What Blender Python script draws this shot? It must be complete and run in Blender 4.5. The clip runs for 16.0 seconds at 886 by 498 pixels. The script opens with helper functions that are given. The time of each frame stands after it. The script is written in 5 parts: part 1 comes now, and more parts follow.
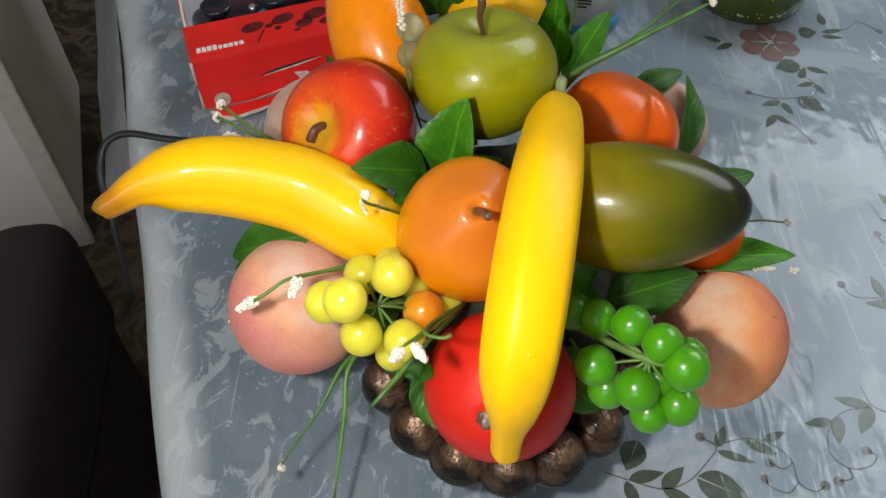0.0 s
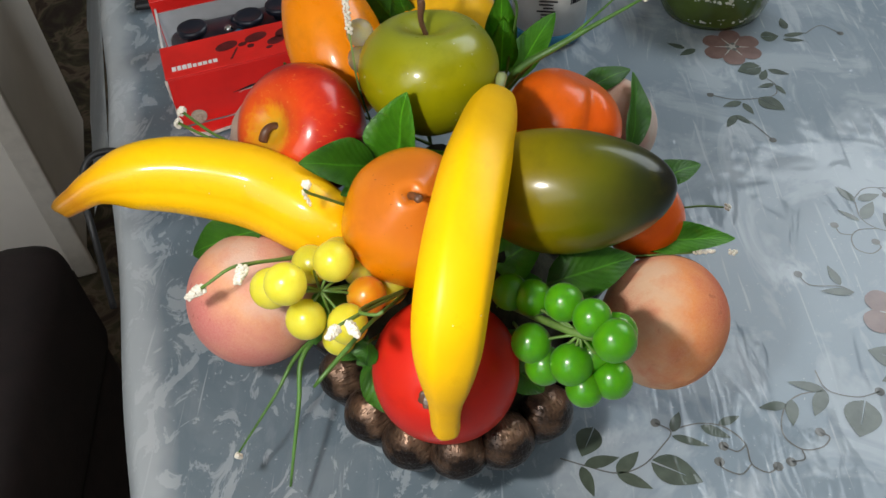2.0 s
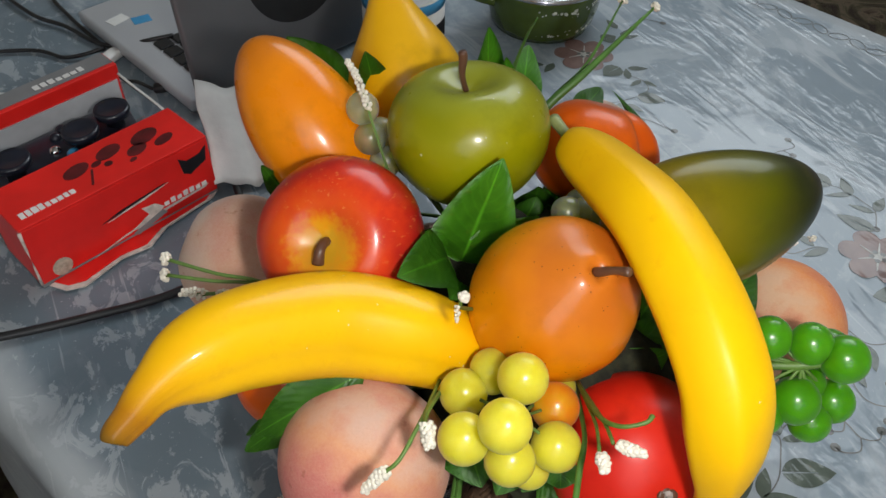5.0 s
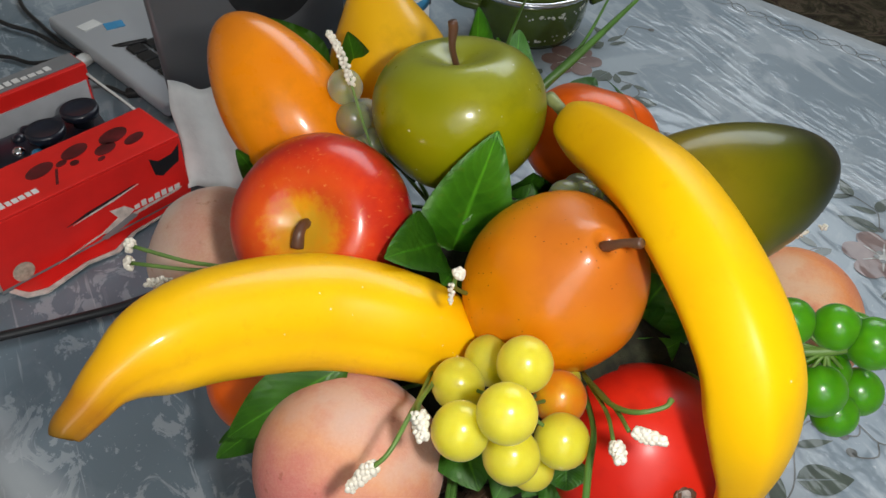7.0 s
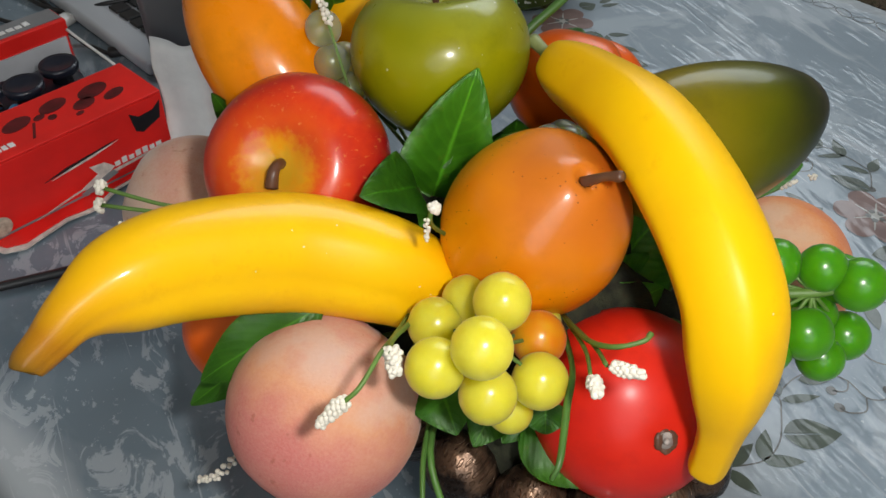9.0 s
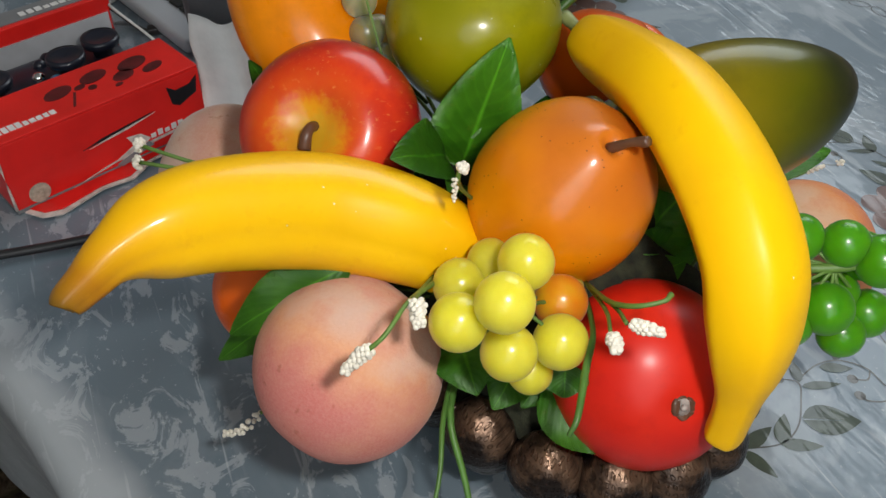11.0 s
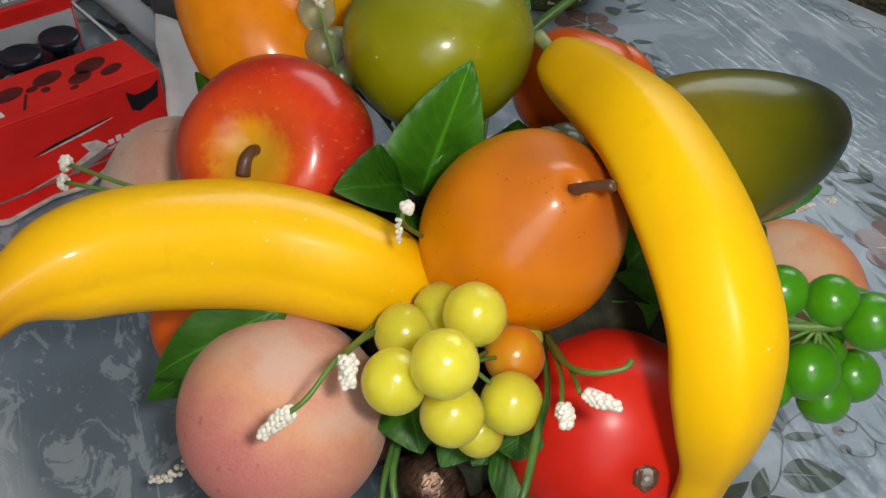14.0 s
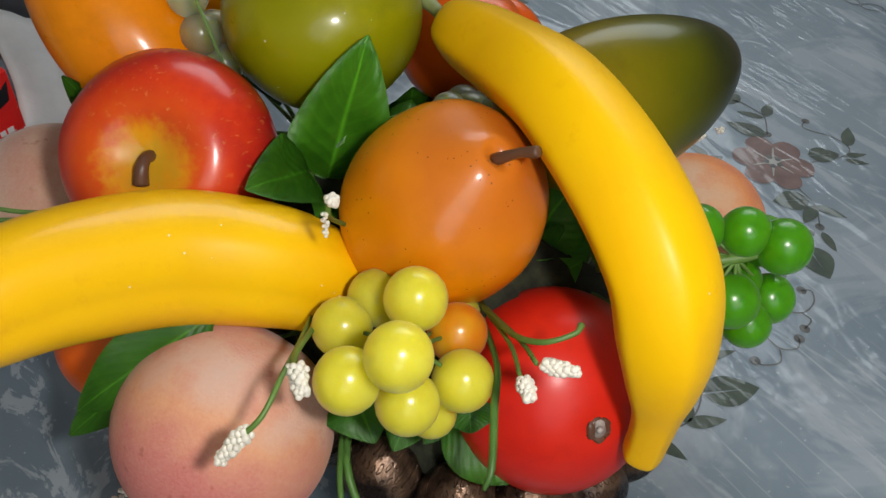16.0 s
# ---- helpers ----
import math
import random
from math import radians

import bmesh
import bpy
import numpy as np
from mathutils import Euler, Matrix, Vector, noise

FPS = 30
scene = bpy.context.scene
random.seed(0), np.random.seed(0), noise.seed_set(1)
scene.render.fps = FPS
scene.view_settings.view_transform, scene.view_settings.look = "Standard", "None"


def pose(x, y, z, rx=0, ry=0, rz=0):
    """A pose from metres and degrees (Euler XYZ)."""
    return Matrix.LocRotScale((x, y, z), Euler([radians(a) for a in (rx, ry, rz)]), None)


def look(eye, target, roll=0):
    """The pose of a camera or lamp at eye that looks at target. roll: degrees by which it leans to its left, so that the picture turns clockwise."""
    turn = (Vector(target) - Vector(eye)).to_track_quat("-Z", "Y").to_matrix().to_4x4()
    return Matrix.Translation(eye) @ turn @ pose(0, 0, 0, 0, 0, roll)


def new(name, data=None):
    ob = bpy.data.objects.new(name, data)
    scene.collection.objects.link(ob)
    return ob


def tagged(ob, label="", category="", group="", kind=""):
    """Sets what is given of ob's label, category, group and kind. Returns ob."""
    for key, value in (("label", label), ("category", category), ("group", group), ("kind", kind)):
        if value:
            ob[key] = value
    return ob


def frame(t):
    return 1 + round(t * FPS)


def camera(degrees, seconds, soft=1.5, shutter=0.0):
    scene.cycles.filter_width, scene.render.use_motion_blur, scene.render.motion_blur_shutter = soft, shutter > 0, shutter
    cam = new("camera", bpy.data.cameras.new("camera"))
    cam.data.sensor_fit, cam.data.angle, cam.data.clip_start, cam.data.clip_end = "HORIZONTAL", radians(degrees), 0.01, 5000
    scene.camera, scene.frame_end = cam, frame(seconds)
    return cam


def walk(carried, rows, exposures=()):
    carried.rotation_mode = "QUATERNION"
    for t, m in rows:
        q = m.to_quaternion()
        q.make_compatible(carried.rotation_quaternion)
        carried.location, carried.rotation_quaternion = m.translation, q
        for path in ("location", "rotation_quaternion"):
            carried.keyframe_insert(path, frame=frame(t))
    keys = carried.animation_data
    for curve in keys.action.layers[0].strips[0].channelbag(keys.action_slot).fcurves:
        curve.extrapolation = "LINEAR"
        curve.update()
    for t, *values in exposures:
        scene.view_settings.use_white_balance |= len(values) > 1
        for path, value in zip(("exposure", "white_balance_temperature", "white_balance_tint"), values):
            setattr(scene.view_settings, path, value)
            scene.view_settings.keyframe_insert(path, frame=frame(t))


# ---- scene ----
cam = camera(55.5, 16.0)
PATH = [
    (0, (0.022, 0.011, 0.503), (-0.029, 1.299, -1.027), -1.7),
    (0.5, (0.041, 0.007, 0.507), (0.05, 1.308, -1.011), -1.4),
    (1, (0.056, -0.003, 0.51), (0.096, 1.287, -1.017), -1.5),
    (1.5, (0.054, -0.007, 0.502), (0.119, 1.326, -0.987), 0.7),
    (2, (0.063, -0.019, 0.498), (-0.026, 1.328, -0.978), -4.3),
    (2.5, (0.004, 0.032, 0.484), (0.278, 1.374, -0.973), -1.1),
    (3, (-0.085, 0.069, 0.456), (0.533, 1.245, -1.039), 1.3),
    (3.5, (-0.103, 0.076, 0.459), (0.562, 1.216, -1.043), 2.6),
    (4, (-0.14, 0.1, 0.454), (0.475, 1.255, -1.058), 2.2),
    (4.5, (-0.141, 0.101, 0.458), (0.507, 1.301, -1.005), 2.5),
    (4.7, (-0.143, 0.1, 0.459), (0.5, 1.334, -0.979), 1.8),
    (6.8, (-0.145, 0.11, 0.424), (0.563, 1.399, -0.932), 1.8),
    (7, (-0.144, 0.108, 0.417), (0.571, 1.402, -0.931), 2.1),
    (7.5, (-0.139, 0.106, 0.41), (0.569, 1.403, -0.938), 1.9),
    (8, (-0.135, 0.103, 0.406), (0.582, 1.392, -0.944), 2.3),
    (8.5, (-0.135, 0.101, 0.401), (0.58, 1.37, -0.969), 2.7),
    (9, (-0.139, 0.099, 0.398), (0.57, 1.364, -0.979), 2.4),
    (9.2, (-0.14, 0.097, 0.396), (0.569, 1.353, -0.989), 2.5),
    (11.3, (-0.147, 0.079, 0.39), (0.506, 1.385, -0.976), 2.8),
    (11.5, (-0.147, 0.076, 0.389), (0.522, 1.401, -0.951), 3.2),
    (12, (-0.137, 0.079, 0.387), (0.544, 1.431, -0.921), 4.2),
    (12.5, (-0.123, 0.087, 0.383), (0.523, 1.435, -0.945), 3.7),
    (13, (-0.116, 0.094, 0.381), (0.529, 1.432, -0.958), 3.8),
    (13.5, (-0.114, 0.104, 0.383), (0.527, 1.416, -0.983), 4.0),
    (14, (-0.114, 0.108, 0.382), (0.548, 1.4, -0.995), 4.7),
    (14.5, (-0.109, 0.111, 0.381), (0.614, 1.361, -1.003), 5.0),
    (15, (-0.107, 0.111, 0.38), (0.66, 1.32, -1.016), 5.1),
    (15.5, (-0.116, 0.119, 0.381), (0.727, 1.257, -1.031), 5.4),
    (16, (-0.125, 0.129, 0.384), (0.758, 1.198, -1.057), 5.5),
]
walk(cam, [(t, look(eye, target, roll)) for t, eye, target, roll in PATH], ((0.0, 0.38), (2.5, 0.38), (3.0, 0.09), (7.0, 0.20), (9.0, 0.14), (13.0, 0.02), (16.0, -0.08)))

# ---- light ----
world = bpy.data.worlds.new("world")
scene.world = world
world.use_nodes = True
world.node_tree.nodes["Background"].inputs[0].default_value = (0.75, 0.85, 1.0, 1)
world.node_tree.nodes["Background"].inputs[1].default_value = 0.25


def lamp(name, kind, m, power, size, colour):
    data = bpy.data.lights.new(name, kind)
    data.energy, data.color = power, colour
    if kind == "AREA":
        data.shape, data.size = "DISK", size
    else:
        data.shadow_soft_size = size
    ob = new(name, data)
    ob.matrix_world = m
    return ob


lamp("phone_torch", "POINT", pose(-0.078, 0.066, 0.448), 4.8, 0.016, (1.0, 0.97, 0.93))
lamp("ceiling_lamp_light", "AREA", look((1.25, 1.30, 1.60), (0.4, 0.45, 0.0)), 27, 1.6, (0.86, 0.94, 1.0))
# soft fill added behind the camera; the wall there has no window
lamp("window_light", "AREA", look((-0.9, -1.35, 1.05), (-0.1, 0.7, 0.0)), 12.5, 1.5, (0.86, 0.93, 1.0))

# ---- materials ----


class Nodes:
    """A node material with a few shorthands."""

    def __init__(self, name, rough=0.5, metal=0.0, **sockets):
        self.mat = bpy.data.materials.new(name)
        self.mat.use_nodes = True
        self.tree = self.mat.node_tree
        self.bsdf = self.tree.nodes["Principled BSDF"]
        self.set(Roughness=rough, Metallic=metal)
        for k, v in sockets.items():
            self.bsdf.inputs[k.replace("_", " ")].default_value = v

    def set(self, **kw):
        for k, v in kw.items():
            self.bsdf.inputs[k].default_value = v

    def node(self, kind, **inputs):
        n = self.tree.nodes.new(kind)
        for k, v in inputs.items():
            self.put(n, k.replace("_", " "), v)
        return n

    def put(self, n, key, v):
        if isinstance(v, bpy.types.NodeSocket):
            self.tree.links.new(v, n.inputs[key])
        else:
            n.inputs[key].default_value = v

    def link(self, a, key):
        self.tree.links.new(a, self.bsdf.inputs[key])

    def coord(self, kind="Object", scale=(1, 1, 1), turn=(0, 0, 0)):
        if kind == "World":
            out = self.node("ShaderNodeNewGeometry").outputs["Position"]
        else:
            out = self.node("ShaderNodeTexCoord").outputs[kind]
        m = self.node("ShaderNodeMapping", Vector=out, Scale=scale, Rotation=turn)
        return m.outputs[0]

    def noise(self, vec, scale, detail=3.0, rough=0.55, distort=0.0):
        return self.node("ShaderNodeTexNoise", Vector=vec, Scale=scale, Detail=detail, Roughness=rough, Distortion=distort).outputs["Fac"]

    def ramp(self, fac, *stops):
        n = self.node("ShaderNodeValToRGB", Fac=fac)
        el = n.color_ramp.elements
        while len(el) < len(stops):
            el.new(0.5)
        for e, (p, c) in zip(el, stops):
            e.position, e.color = p, (*c, 1) if len(c) == 3 else c
        return n.outputs["Color"]

    def grey(self, fac, *stops):
        return self.ramp(fac, *((p, (v, v, v)) for p, v in stops))

    def mix(self, fac, a, b, blend="MIX"):
        n = self.node("ShaderNodeMix")
        n.data_type, n.blend_type = "RGBA", blend
        self.put(n, 0, fac)
        self.put(n, 6, a if isinstance(a, bpy.types.NodeSocket) else (*a, 1))
        self.put(n, 7, b if isinstance(b, bpy.types.NodeSocket) else (*b, 1))
        return n.outputs[2]

    def math(self, op, a, b=0.0, c=0.0):
        n = self.node("ShaderNodeMath")
        n.operation = op
        for i, v in enumerate((a, b, c)):
            self.put(n, i, v)
        return n.outputs[0]

    def axis(self, vec, i):
        return self.node("ShaderNodeSeparateXYZ", Vector=vec).outputs[i]

    def dot(self, vec, direction):
        n = self.node("ShaderNodeVectorMath")
        n.operation = "DOT_PRODUCT"
        self.put(n, 0, vec)
        n.inputs[1].default_value = direction
        return n.outputs["Value"]

    def bump(self, height, strength=0.3, distance=0.001, key="Normal"):
        n = self.node("ShaderNodeBump", Height=height, Strength=strength, Distance=distance)
        self.link(n.outputs[0], key)
        return n.outputs[0]


def plain(name, colour, rough=0.5, metal=0.0, vary=0.12, scale=60, bump=0.05, **kw):
    n = Nodes(name, rough, metal, **kw)
    v = n.coord()
    f = n.noise(v, scale)
    dark = tuple(c * (1 - vary) for c in colour)
    light = tuple(min(1, c * (1 + vary)) for c in colour)
    n.link(n.ramp(f, (0.3, dark), (0.7, light)), "Base Color")
    if bump:
        n.bump(n.noise(v, scale * 6), bump, 0.0006)
    return n.mat


def painted_fruit(name, low, high, top, rough=0.28, top_at=0.02, size=0.04, bump=0.06, specks=None, streak=0.0, speck_scale=170.0):
    """Painted plastic fruit: two mottled tones and a third one towards the stem end."""
    n = Nodes(name, rough, 0, Specular_IOR_Level=0.22, Coat_Weight=0.36, Coat_Roughness=0.15)
    v = n.coord()
    big = n.noise(v, 22, 2)
    col = n.mix(n.grey(big, (0.3, 0), (0.7, 1)), low, high)
    z = n.axis(v, 2)
    warp = n.math("ADD", z, n.math("MULTIPLY", n.math("SUBTRACT", n.noise(v, 30, 3), 0.5), size * 0.5))
    if streak:
        flat = n.coord(scale=(1, 1, 0.12))
        warp = n.math("ADD", warp, n.math("MULTIPLY", n.math("SUBTRACT", n.noise(flat, 160, 2), 0.5), streak))
    fade = n.math("DIVIDE", n.math("SUBTRACT", warp, top_at), size * 0.45)
    col = n.mix(n.grey(fade, (0.0, 0), (1.0, 1)), col, top)
    worn = n.grey(n.noise(v, 38, 5, 0.65), (0.52, 0), (0.78, 0.45))
    col = n.mix(worn, col, tuple(c * 0.55 for c in low))
    if specks:
        dots = n.node("ShaderNodeTexVoronoi", Vector=v, Scale=speck_scale).outputs["Distance"]
        keep = n.math("LESS_THAN", dots, 0.10)
        keep = n.math("MULTIPLY", keep, n.math("GREATER_THAN", n.noise(v, 45, 1), 0.50))
        col = n.mix(keep, col, specks)
    n.link(col, "Base Color")
    n.link(n.grey(n.noise(v, 90, 4), (0.2, rough * 0.8), (0.8, rough * 1.35)), "Roughness")
    n.bump(n.noise(v, 260, 3), bump, 0.0008)
    return n.mat


# the green apple's pale specks are small white highlights put into the colour
M_GREEN_APPLE = painted_fruit("green_apple_paint", (0.21, 0.215, 0.002), (0.28, 0.27, 0.002), (0.25, 0.29, 0.035), 0.3, 0.022, specks=(0.5, 0.5, 0.3))
M_PEAR = painted_fruit("pear_paint", (0.66, 0.190, 0.001), (0.78, 0.275, 0.001), (0.56, 0.150, 0.012), 0.34, 0.020, specks=(0.10, 0.03, 0.01), speck_scale=330.0)
M_YELLOW_PEAR = painted_fruit("yellow_pear_paint", (0.78, 0.40, 0.004), (0.84, 0.46, 0.005), (0.75, 0.42, 0.015), 0.35, 0.05)
M_ORANGE_MANGO = painted_fruit("orange_mango_paint", (0.80, 0.215, 0.001), (0.88, 0.275, 0.001), (0.66, 0.19, 0.008), 0.28, 0.03)
M_TANGERINE = painted_fruit("tangerine_paint", (0.74, 0.095, 0.002), (0.82, 0.135, 0.002), (0.56, 0.12, 0.03), 0.36, 0.022, bump=0.35)


def apple_red():
    n = Nodes("red_apple_paint", 0.3, 0, Specular_IOR_Level=0.22, Coat_Weight=0.36, Coat_Roughness=0.15)
    v = n.coord()
    # the blush turns yellow in and around the stem hollow, in fine rays
    away = n.node("ShaderNodeVectorMath")
    away.operation = "LENGTH"
    n.put(away, 0, n.node("ShaderNodeMapping", Vector=v, Scale=(1, 1, 0), Location=(0.002, 0.003, 0)).outputs[0])
    d = n.math("ADD", away.outputs["Value"], n.math("MULTIPLY", n.math("LESS_THAN", n.axis(v, 2), 0.0), 0.05))
    d = n.math("ADD", d, n.math("MULTIPLY", n.math("SUBTRACT", n.noise(v, 30, 3), 0.5), 0.016))
    rays = n.noise(n.coord(scale=(1, 1, 0.12)), 260, 2)
    d = n.math("ADD", d, n.math("MULTIPLY", n.math("SUBTRACT", rays, 0.5), 0.012))
    col = n.ramp(n.math("MULTIPLY", d, 20), (0.10, (0.60, 0.32, 0.016)), (0.24, (0.70, 0.29, 0.008)), (0.40, (0.66, 0.085, 0.008)), (0.64, (0.66, 0.045, 0.008)), (0.95, (0.44, 0.009, 0.010)))
    fine = n.grey(n.noise(n.coord(scale=(1, 1, 0.10)), 420, 3), (0.60, 0), (0.72, 1))
    fine = n.math("MULTIPLY", fine, n.grey(n.noise(v, 28, 2), (0.44, 0), (0.60, 0.75)))
    col = n.mix(fine, col, (0.74, 0.27, 0.07))
    dusk = n.grey(n.noise(v, 16, 3), (0.48, 0), (0.66, 0.6))
    col = n.mix(dusk, col, (0.30, 0.008, 0.014))
    n.link(col, "Base Color")
    n.bump(n.noise(v, 240, 3), 0.05, 0.0008)
    return n.mat


def mango_green():
    n = Nodes("green_mango_paint", 0.34, 0, Specular_IOR_Level=0.15, Coat_Weight=0.36, Coat_Roughness=0.15)
    v = n.coord()
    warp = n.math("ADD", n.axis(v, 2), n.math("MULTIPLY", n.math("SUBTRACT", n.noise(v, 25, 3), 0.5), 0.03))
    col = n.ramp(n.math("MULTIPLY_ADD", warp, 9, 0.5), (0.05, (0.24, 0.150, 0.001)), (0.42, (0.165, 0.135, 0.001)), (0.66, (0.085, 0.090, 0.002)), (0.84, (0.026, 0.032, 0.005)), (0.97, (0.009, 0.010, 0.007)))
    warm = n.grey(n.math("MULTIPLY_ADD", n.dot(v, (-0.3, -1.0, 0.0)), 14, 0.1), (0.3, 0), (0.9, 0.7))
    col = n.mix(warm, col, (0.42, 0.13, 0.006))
    col = n.mix(n.grey(n.noise(v, 60, 5, 0.65), (0.50, 0), (0.75, 0.4)), col, (0.07, 0.065, 0.003))
    n.link(col, "Base Color")
    n.bump(n.noise(v, 220, 3), 0.05, 0.0008)
    return n.mat


def fuzzy_peach(name, base, blush, pale, turn=(0.2, -1.0, -0.2)):
    n = Nodes(name, 0.85, 0, Sheen_Weight=0.08, Sheen_Roughness=0.4, Specular_IOR_Level=0.2)
    v = n.coord()
    side = n.math("MULTIPLY_ADD", n.dot(v, turn), 14, 0.5)
    side = n.math("ADD", side, n.math("MULTIPLY", n.math("SUBTRACT", n.noise(v, 35, 4), 0.5), 0.9))
    col = n.ramp(side, (0.15, pale), (0.5, base), (0.9, blush))
    spots = n.grey(n.noise(v, 55, 4, 0.6), (0.48, 0), (0.74, 1))
    col = n.mix(n.math("MULTIPLY", spots, 0.5), col, (blush[0] * 0.92, blush[1] * 0.75, blush[2] * 0.62))
    rosy = n.grey(n.noise(v, 26, 5, 0.65, 0.6), (0.46, 0), (0.66, 0.38))
    col = n.mix(rosy, col, (blush[0] * 0.95, blush[1] * 0.62, blush[2] * 0.80))
    bruise = n.math("MULTIPLY", n.grey(n.noise(v, 95, 3, 0.6), (0.63, 0), (0.69, 0.55)), n.grey(n.noise(v, 18, 1), (0.45, 0), (0.6, 1)))
    col = n.mix(bruise, col, (blush[0] * 0.6, blush[1] * 0.45, blush[2] * 0.35))
    fuzz = n.grey(n.noise(v, 700, 3, 0.7), (0.35, 0.0), (0.7, 0.16))
    col = n.mix(fuzz, col, tuple(min(1, c * 1.25) for c in pale))
    n.link(col, "Base Color")
    n.bump(n.noise(v, 900, 2), 0.4, 0.0006)
    return n.mat


def tomato_red():
    n = Nodes("red_plastic_fruit", 0.42, 0, Specular_IOR_Level=0.22, Coat_Weight=0.22, Coat_Roughness=0.26)
    v = n.coord()
    col = n.ramp(n.noise(v, 25, 3), (0.3, (0.56, 0.012, 0.006)), (0.7, (0.66, 0.024, 0.008)))
    col = n.mix(n.grey(n.noise(v, 70, 5, 0.65), (0.5, 0), (0.75, 0.35)), col, (0.36, 0.008, 0.008))
    n.link(col, "Base Color")
    n.bump(n.noise(v, 240, 3), 0.05, 0.0008)
    return n.mat


M_RED_APPLE, M_MANGO, M_TOMATO = apple_red(), mango_green(), tomato_red()
M_PEACH = fuzzy_peach("peach_fuzz", (0.68, 0.33, 0.18), (0.58, 0.20, 0.16), (0.60, 0.41, 0.34), (0.3, 0.2, 1.0))
M_PEACH_WARM = fuzzy_peach("warm_peach_fuzz", (0.78, 0.29, 0.10), (0.68, 0.20, 0.10), (0.70, 0.44, 0.28), (0.4, 0.0, 0.8))
M_PEACH_PALE = fuzzy_peach("pale_peach_fuzz", (0.60, 0.44, 0.35), (0.60, 0.34, 0.23), (0.60, 0.49, 0.42), (0.6, 0.5, -0.5))


def banana_skin(name, ends, gloss):
    n = Nodes(name, 0.42, 0, Specular_IOR_Level=0.2, Coat_Weight=gloss, Coat_Roughness=0.36 - 0.8 * gloss)
    uv = n.node("ShaderNodeUVMap").outputs[0]
    v = n.coord()
    u = n.math("ADD", n.axis(uv, 0), n.math("MULTIPLY", n.math("SUBTRACT", n.noise(v, 60, 2), 0.5), 0.03))
    col = n.mix(n.grey(n.noise(v, 20, 3), (0.3, 0), (0.7, 1)), (0.86, 0.46, 0.0008), (0.92, 0.535, 0.0008))
    rings = n.node("ShaderNodeTexWave", Vector=uv, Scale=2.5, Distortion=1.0).outputs["Fac"]
    col = n.mix(n.math("MULTIPLY", rings, 0.06), col, (0.62, 0.30, 0.01))
    tip = n.ramp(u, *ends)
    fade = n.grey(u, (ends[1][0], 1), (ends[2][0], 0.0), (0.9, 0.0), (0.97, 0.4))
    col = n.mix(fade, col, tip)
    specks = n.math("MULTIPLY", n.math("LESS_THAN", n.node("ShaderNodeTexVoronoi", Vector=v, Scale=140.0).outputs["Distance"], 0.06), n.math("GREATER_THAN", n.noise(v, 30, 1), 0.6))
    col = n.mix(specks, col, (0.85, 0.7, 0.4))
    scuff = n.grey(n.noise(v, 75, 5, 0.7), (0.58, 0), (0.76, 0.35))
    col = n.mix(scuff, col, (0.70, 0.30, 0.004))
    n.link(col, "Base Color")
    n.bump(n.noise(v, 140, 4), 0.10, 0.0010)
    return n.mat


M_BANANA_BROWN = banana_skin("banana_skin_brown_end", [(0.06, (0.20, 0.10, 0.010)), (0.22, (0.42, 0.17, 0.004)), (0.46, (0.78, 0.37, 0.002)), (0.9, (0.5, 0.35, 0.01))], 0.30)
M_BANANA = banana_skin("banana_skin", [(0.01, (0.62, 0.36, 0.004)), (0.03, (0.66, 0.38, 0.004)), (0.10, (0.74, 0.42, 0.003)), (0.9, (0.55, 0.45, 0.02))], 0.05)


def grape_skin(name, colour, deep, blush=None, clear=0.12):
    n = Nodes(name, 0.26, 0, Subsurface_Weight=1.0, Subsurface_Scale=0.018, Sheen_Weight=0.10, Sheen_Roughness=0.35, Transmission_Weight=clear)
    n.bsdf.inputs["Subsurface Radius"].default_value = (1.0, 1.0, 0.3)
    v = n.coord()
    rnd = n.node("ShaderNodeObjectInfo").outputs["Random"]
    col = n.mix(n.grey(n.noise(v, 120, 3), (0.3, 0), (0.7, 1)), deep, colour)
    col = n.mix(n.math("MULTIPLY", rnd, 0.4), col, deep)
    if blush:
        col = n.mix(n.grey(n.noise(v, 60, 2), (0.3, 0.3), (0.6, 1)), col, blush)
    n.link(col, "Base Color")
    n.bump(n.noise(v, 300, 3), 0.04, 0.0006)
    return n.mat


M_GRAPE_YELLOW = grape_skin("yellow_grape", (0.77, 0.71, 0.075), (0.68, 0.61, 0.040))
M_GRAPE_ORANGE = grape_skin("orange_grape", (0.68, 0.36, 0.010), (0.66, 0.42, 0.012), (0.70, 0.22, 0.008))
M_GRAPE_GREEN = grape_skin("green_grape", (0.09, 0.36, 0.004), (0.065, 0.28, 0.004))
M_GRAPE_CLEAR = grape_skin("pale_grape", (0.66, 0.70, 0.46), (0.55, 0.60, 0.36), None, 0.7)


